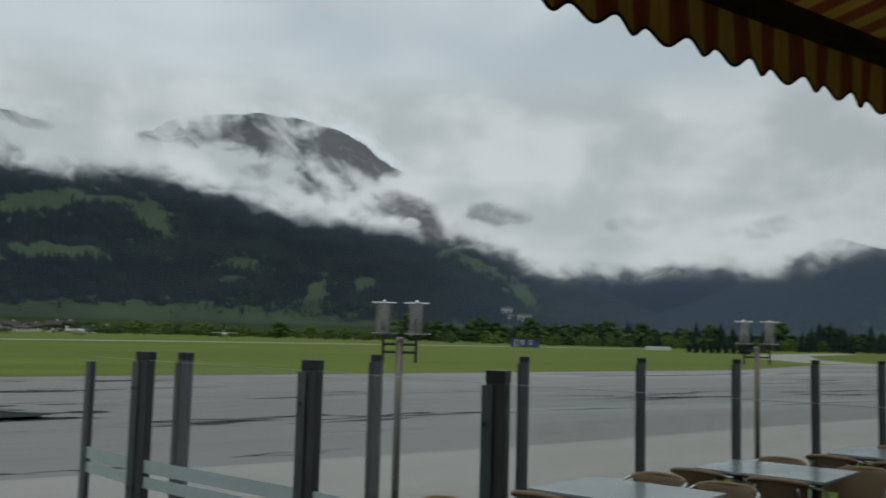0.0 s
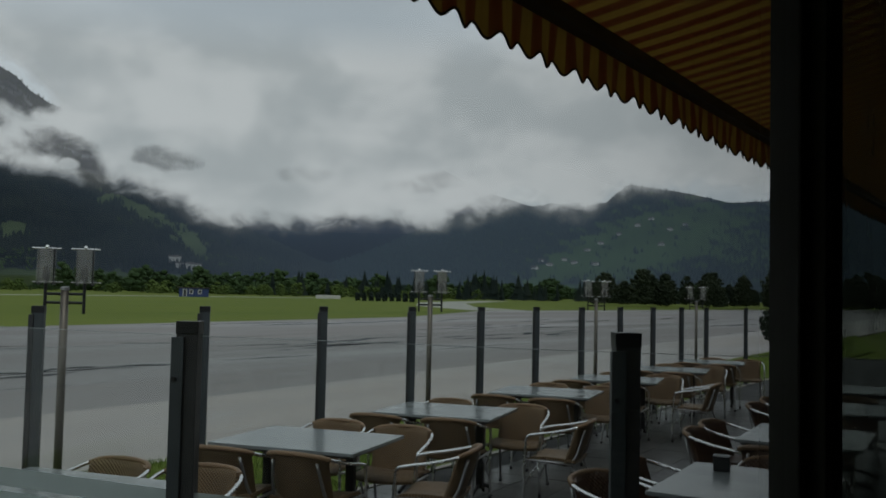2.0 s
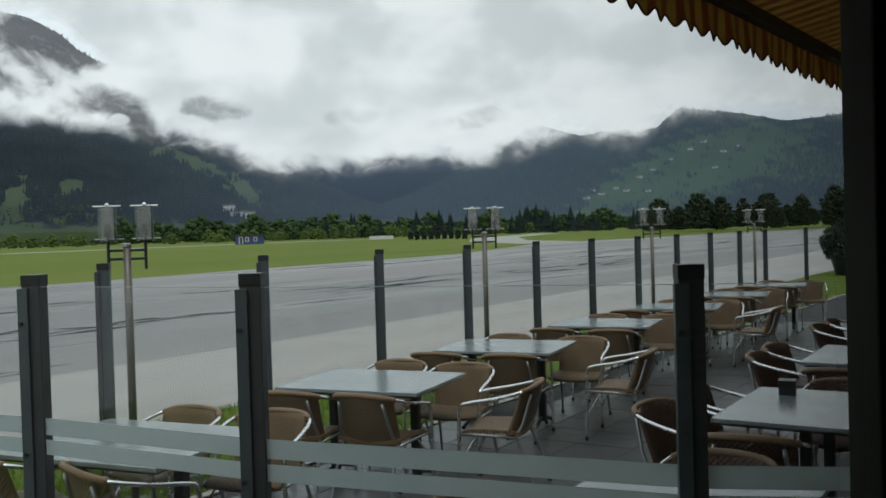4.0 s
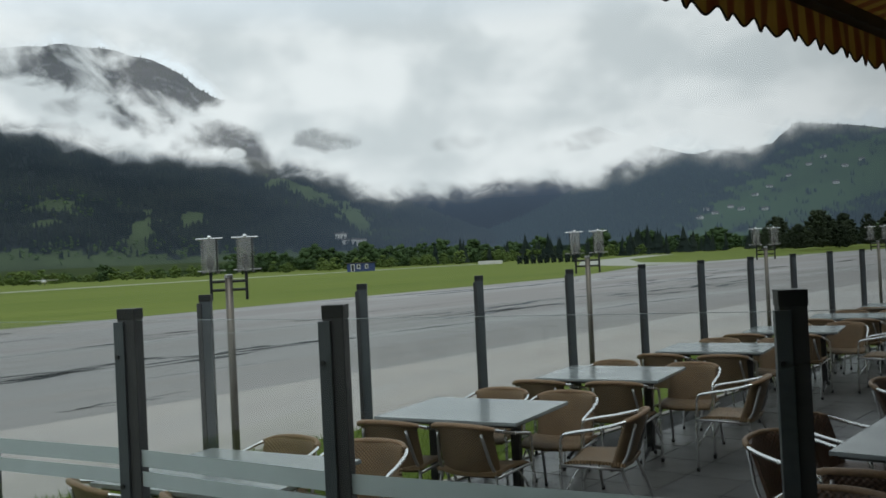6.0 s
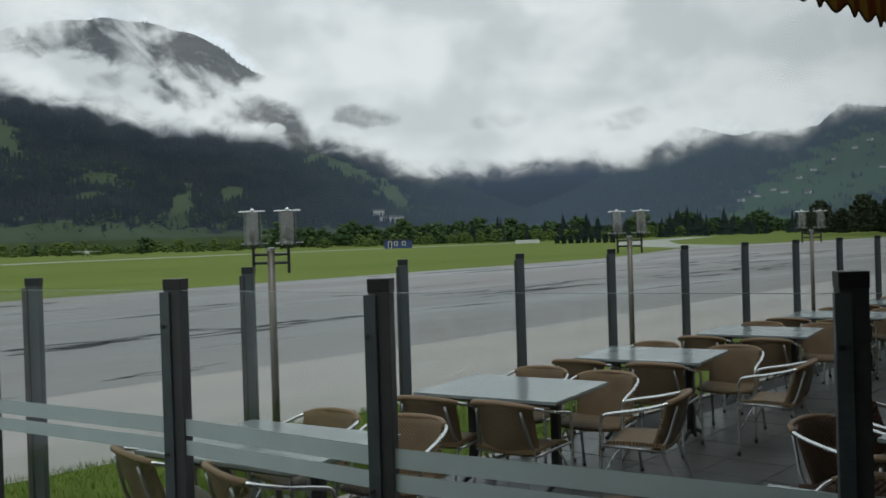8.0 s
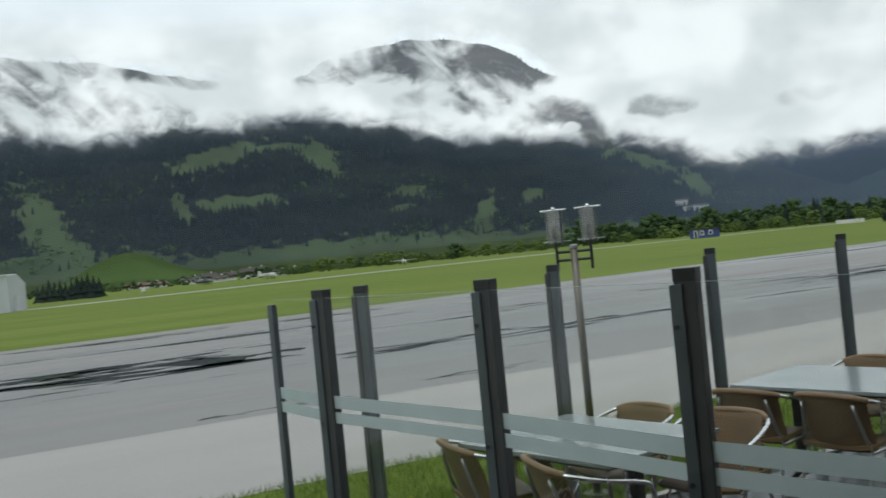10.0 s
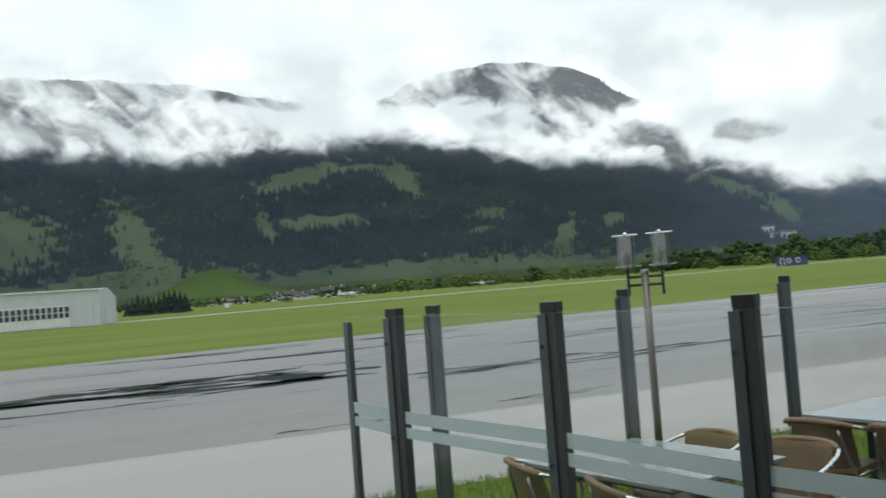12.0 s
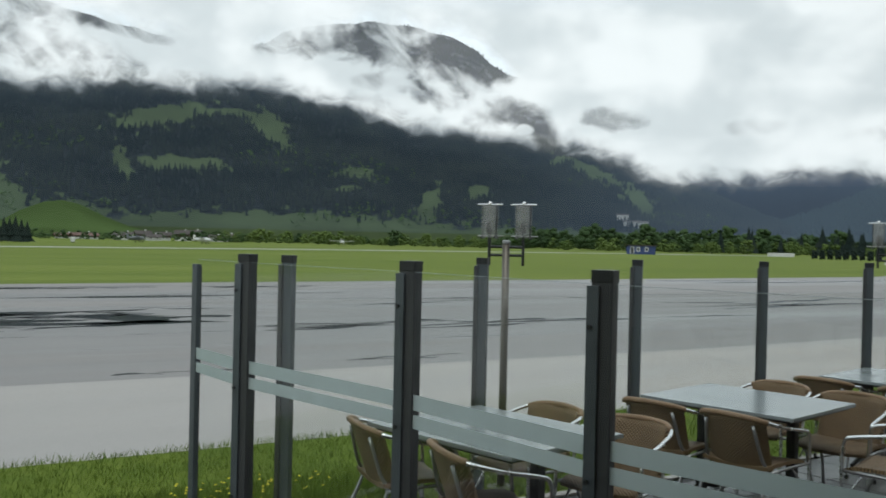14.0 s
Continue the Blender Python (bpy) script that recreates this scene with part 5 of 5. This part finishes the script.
for x, y in ((-14.75, 126.2), (-12.9, 126.9)):
    crate = thing("storage_crate", "low dark storage crate before the hangar wall", "crate", "crates beside the hangar", m=pose(x, y, -0.07, 0, 0, 22))
    part("body", boxes(((-0.7, -0.4, 0.08), (0.7, 0.4, 0.72)), bevel=0.04), M_CAP, crate)
    part("lid", boxes(((-0.73, -0.43, 0.721), (0.73, 0.43, 0.8)), bevel=0.02), M_POST, crate)

# blue hut with white-framed windows
hut_at = bearing(42.5, 262, -0.07)
hut = thing("blue_hut", "low dark blue hut with white-framed windows in the meadow", "hut", m=pose(*hut_at, 0, 0, -42.5))
part("wall", boxes(((-3.9, -1.5, 0), (3.9, 1.5, 2.35)), bevel=0.02), M_BLUE, hut)
part("roof", boxes(((-4.5, -1.9, 2.36), (4.3, 1.9, 2.56)), bevel=0.03), M_ROOF, hut)
for x, w, h0, h1 in ((-2.35, 0.55, 0.1, 2.1), (-0.7, 0.5, 0.75, 2.0), (1.55, 0.5, 0.75, 2.0)):
    frame_bm = bmesh.new()
    for lo, hi in (((x - w, -1.58, h0), (x - w + 0.22, -1.5, h1)), ((x + w - 0.22, -1.58, h0), (x + w, -1.5, h1)), ((x - w + 0.22, -1.58, h1 - 0.22), (x + w - 0.22, -1.5, h1)), ((x - w + 0.22, -1.58, h0), (x + w - 0.22, -1.5, h0 + (0.2 if h0 > 0.5 else 0.05)))):
        box(frame_bm, lo, hi)
    win = part("window", frame_bm, M_WHITE, hut, "white painted frame")
    part("pane", boxes(((x - w + 0.2, -1.53, h0 + 0.18), (x + w - 0.2, -1.505, h1 - 0.2))), M_DARK_PANE, win)

white_block = bearing(50.5, 300, -0.07)
barrier = thing("white_barrier", "long low white barrier beside the far taxiway", "barrier", m=pose(*white_block, 0, 0, -50.5))
for k in range(6):
    part("panel", boxes(((-3.9 + 1.3 * k, -0.4, 0), (-2.65 + 1.3 * k, 0.4, 1.15)), bevel=0.03), M_WHITE, barrier)


def small_plane(m, paint, label):
    """Parked light aircraft with tail, wings, wheels."""
    t = thing("parked_aircraft", label, "aircraft", "parked aircraft", m=m)
    part("fuselage", tube(bmesh.new(), [(-3.6, 0, 1.35), (-3.2, 0, 1.3), (-1.0, 0, 1.3), (1.0, 0, 1.3), (2.0, 0, 1.25), (2.7, 0, 1.15)], [0.12, 0.25, 0.62, 0.72, 0.5, 0.15], 12), paint, t, smooth=True)
    part("wing", boxes(((-0.7, -4.6, 1.75), (0.7, 4.6, 1.9)), bevel=0.05), paint, t)
    part("tail_fin", boxes(((-3.7, -0.06, 1.4), (-2.9, 0.06, 2.7)), bevel=0.03), paint, t)
    part("tailplane", boxes(((-3.7, -1.5, 1.45), (-3.0, 1.5, 1.53)), bevel=0.02), paint, t)
    part("canopy", tube(bmesh.new(), [(-0.4, 0, 1.8), (0.4, 0, 1.85), (1.2, 0, 1.7)], [0.3, 0.42, 0.2], 10), M_DARK_PANE, t, "dark cockpit glass", smooth=True)
    for x, y in ((0.2, -1.1), (0.2, 1.1), (2.0, 0)):
        gear = part("gear_leg", tube(bmesh.new(), [(x, y * 0.6, 1.0), (x, y, 0.25)], 0.05, 6), M_POST, t)
        part("wheel", tube(bmesh.new(), [(x, y - 0.09, 0.27), (x, y + 0.09, 0.27)], 0.27, 12), M_CAP, gear)
    return t


M_SILVER = material("grey_aircraft_paint", (0.16, 0.17, 0.18), 0.4, 0.2, 0.2, 0.8, 20.0, 0.05)
small_plane(pose(*bearing(12.1, 300, -0.07), 0, 0, 20), M_SILVER, "grey parked light aircraft on the meadow")
small_plane(pose(*bearing(15.9, 290, -0.07), 0, 0, -50), M_WHITE, "white and dark parked light aircraft on the meadow")
small_plane(pose(*bearing(24.2, 330, -0.07), 0, 0, 60), M_WHITE, "white parked glider tug seen from behind")

box_at = bearing(8.6, 250, -0.07)
marker = thing("white_marker", "small white marker box on the meadow", "marker", m=pose(*box_at))
part("body", boxes(((-0.5, -0.4, 0.15), (0.5, 0.4, 1.3)), bevel=0.05), M_WHITE, marker)
part("foot", boxes(((-0.4, -0.3, 0), (0.4, 0.3, 0.15))), M_POST, marker)

# ---- lawn tufts ----
rng = random.Random(77)
tuft_v, tuft_f = [], []
for k in range(40000):
    x, y = rng.uniform(-1.0, 9.5), rng.uniform(5.4, 7.9)
    if rng.random() < 0.35:
        x, y = rng.uniform(1.2, 5.0), rng.uniform(5.4, 6.6)
    h, a = rng.uniform(0.02, 0.065), rng.uniform(0, 6.283)
    if 1.2 < x < 3.2 and y < 6.1:
        h *= 2.0
    dx, dy = 0.004 * math.cos(a), 0.004 * math.sin(a)
    lx, ly = rng.uniform(-0.04, 0.04), rng.uniform(-0.04, 0.04)
    b = len(tuft_v)
    tuft_v += [(x - dx, y - dy, -0.02), (x + dx, y + dy, -0.02), (x + lx, y + ly, h)]
    tuft_f.append((b, b + 1, b + 2))
tagged(mesh_of("grass_blades", tuft_v, tuft_f, M_BLADE), "uneven blades of bright grass beside the terrace", "grass", kind="stuff")
M_YELLOW = material("yellow_flower", (0.62, 0.55, 0.03), 0.7, 0.0, 0.2, 20.0, 50.0, 0.0)
fl_v, fl_f = [], []
for k in range(120):
    x, y, z = rng.gauss(2.1, 0.3), rng.uniform(5.6, 6.4), rng.uniform(0.02, 0.12)
    b = len(fl_v)
    fl_v += [(x - 0.012, y, z), (x, y - 0.012, z + 0.004), (x + 0.012, y, z), (x, y + 0.012, z + 0.01)]
    fl_f.append((b, b + 1, b + 2, b + 3))
tagged(mesh_of("yellow_flowers", fl_v, fl_f, M_YELLOW), "tiny yellow flowers in the rough lawn", "flowers", kind="stuff")

# ---- terrace slabs, turned like the tables ----
slab_mesh = bpy.data.meshes.new("slab")
bm = boxes(((0.003, 0.003, -0.03), (0.497, 0.497, 0.0)), bevel=0.004)
bm.to_mesh(slab_mesh)
bm.free()
slab_mesh.materials.append(M_SLAB)
turn = pose(2.6, 0.4, 0, 0, 0, 3.0)
for i in range(0, 30):
    for j in range(0, 10):
        p = turn @ Vector((0.5 * i, 0.5 * j - 0.4, 0))
        if 0.32 < p.y < 4.75 and p.x < 17.5:
            ob = new("slab", slab_mesh)
            ob.parent = floor
            ob.matrix_basis = Matrix.Translation((p.x, p.y, rng.uniform(-0.002, 0.001))) @ pose(0, 0, 0, 0, 0, 3.0)
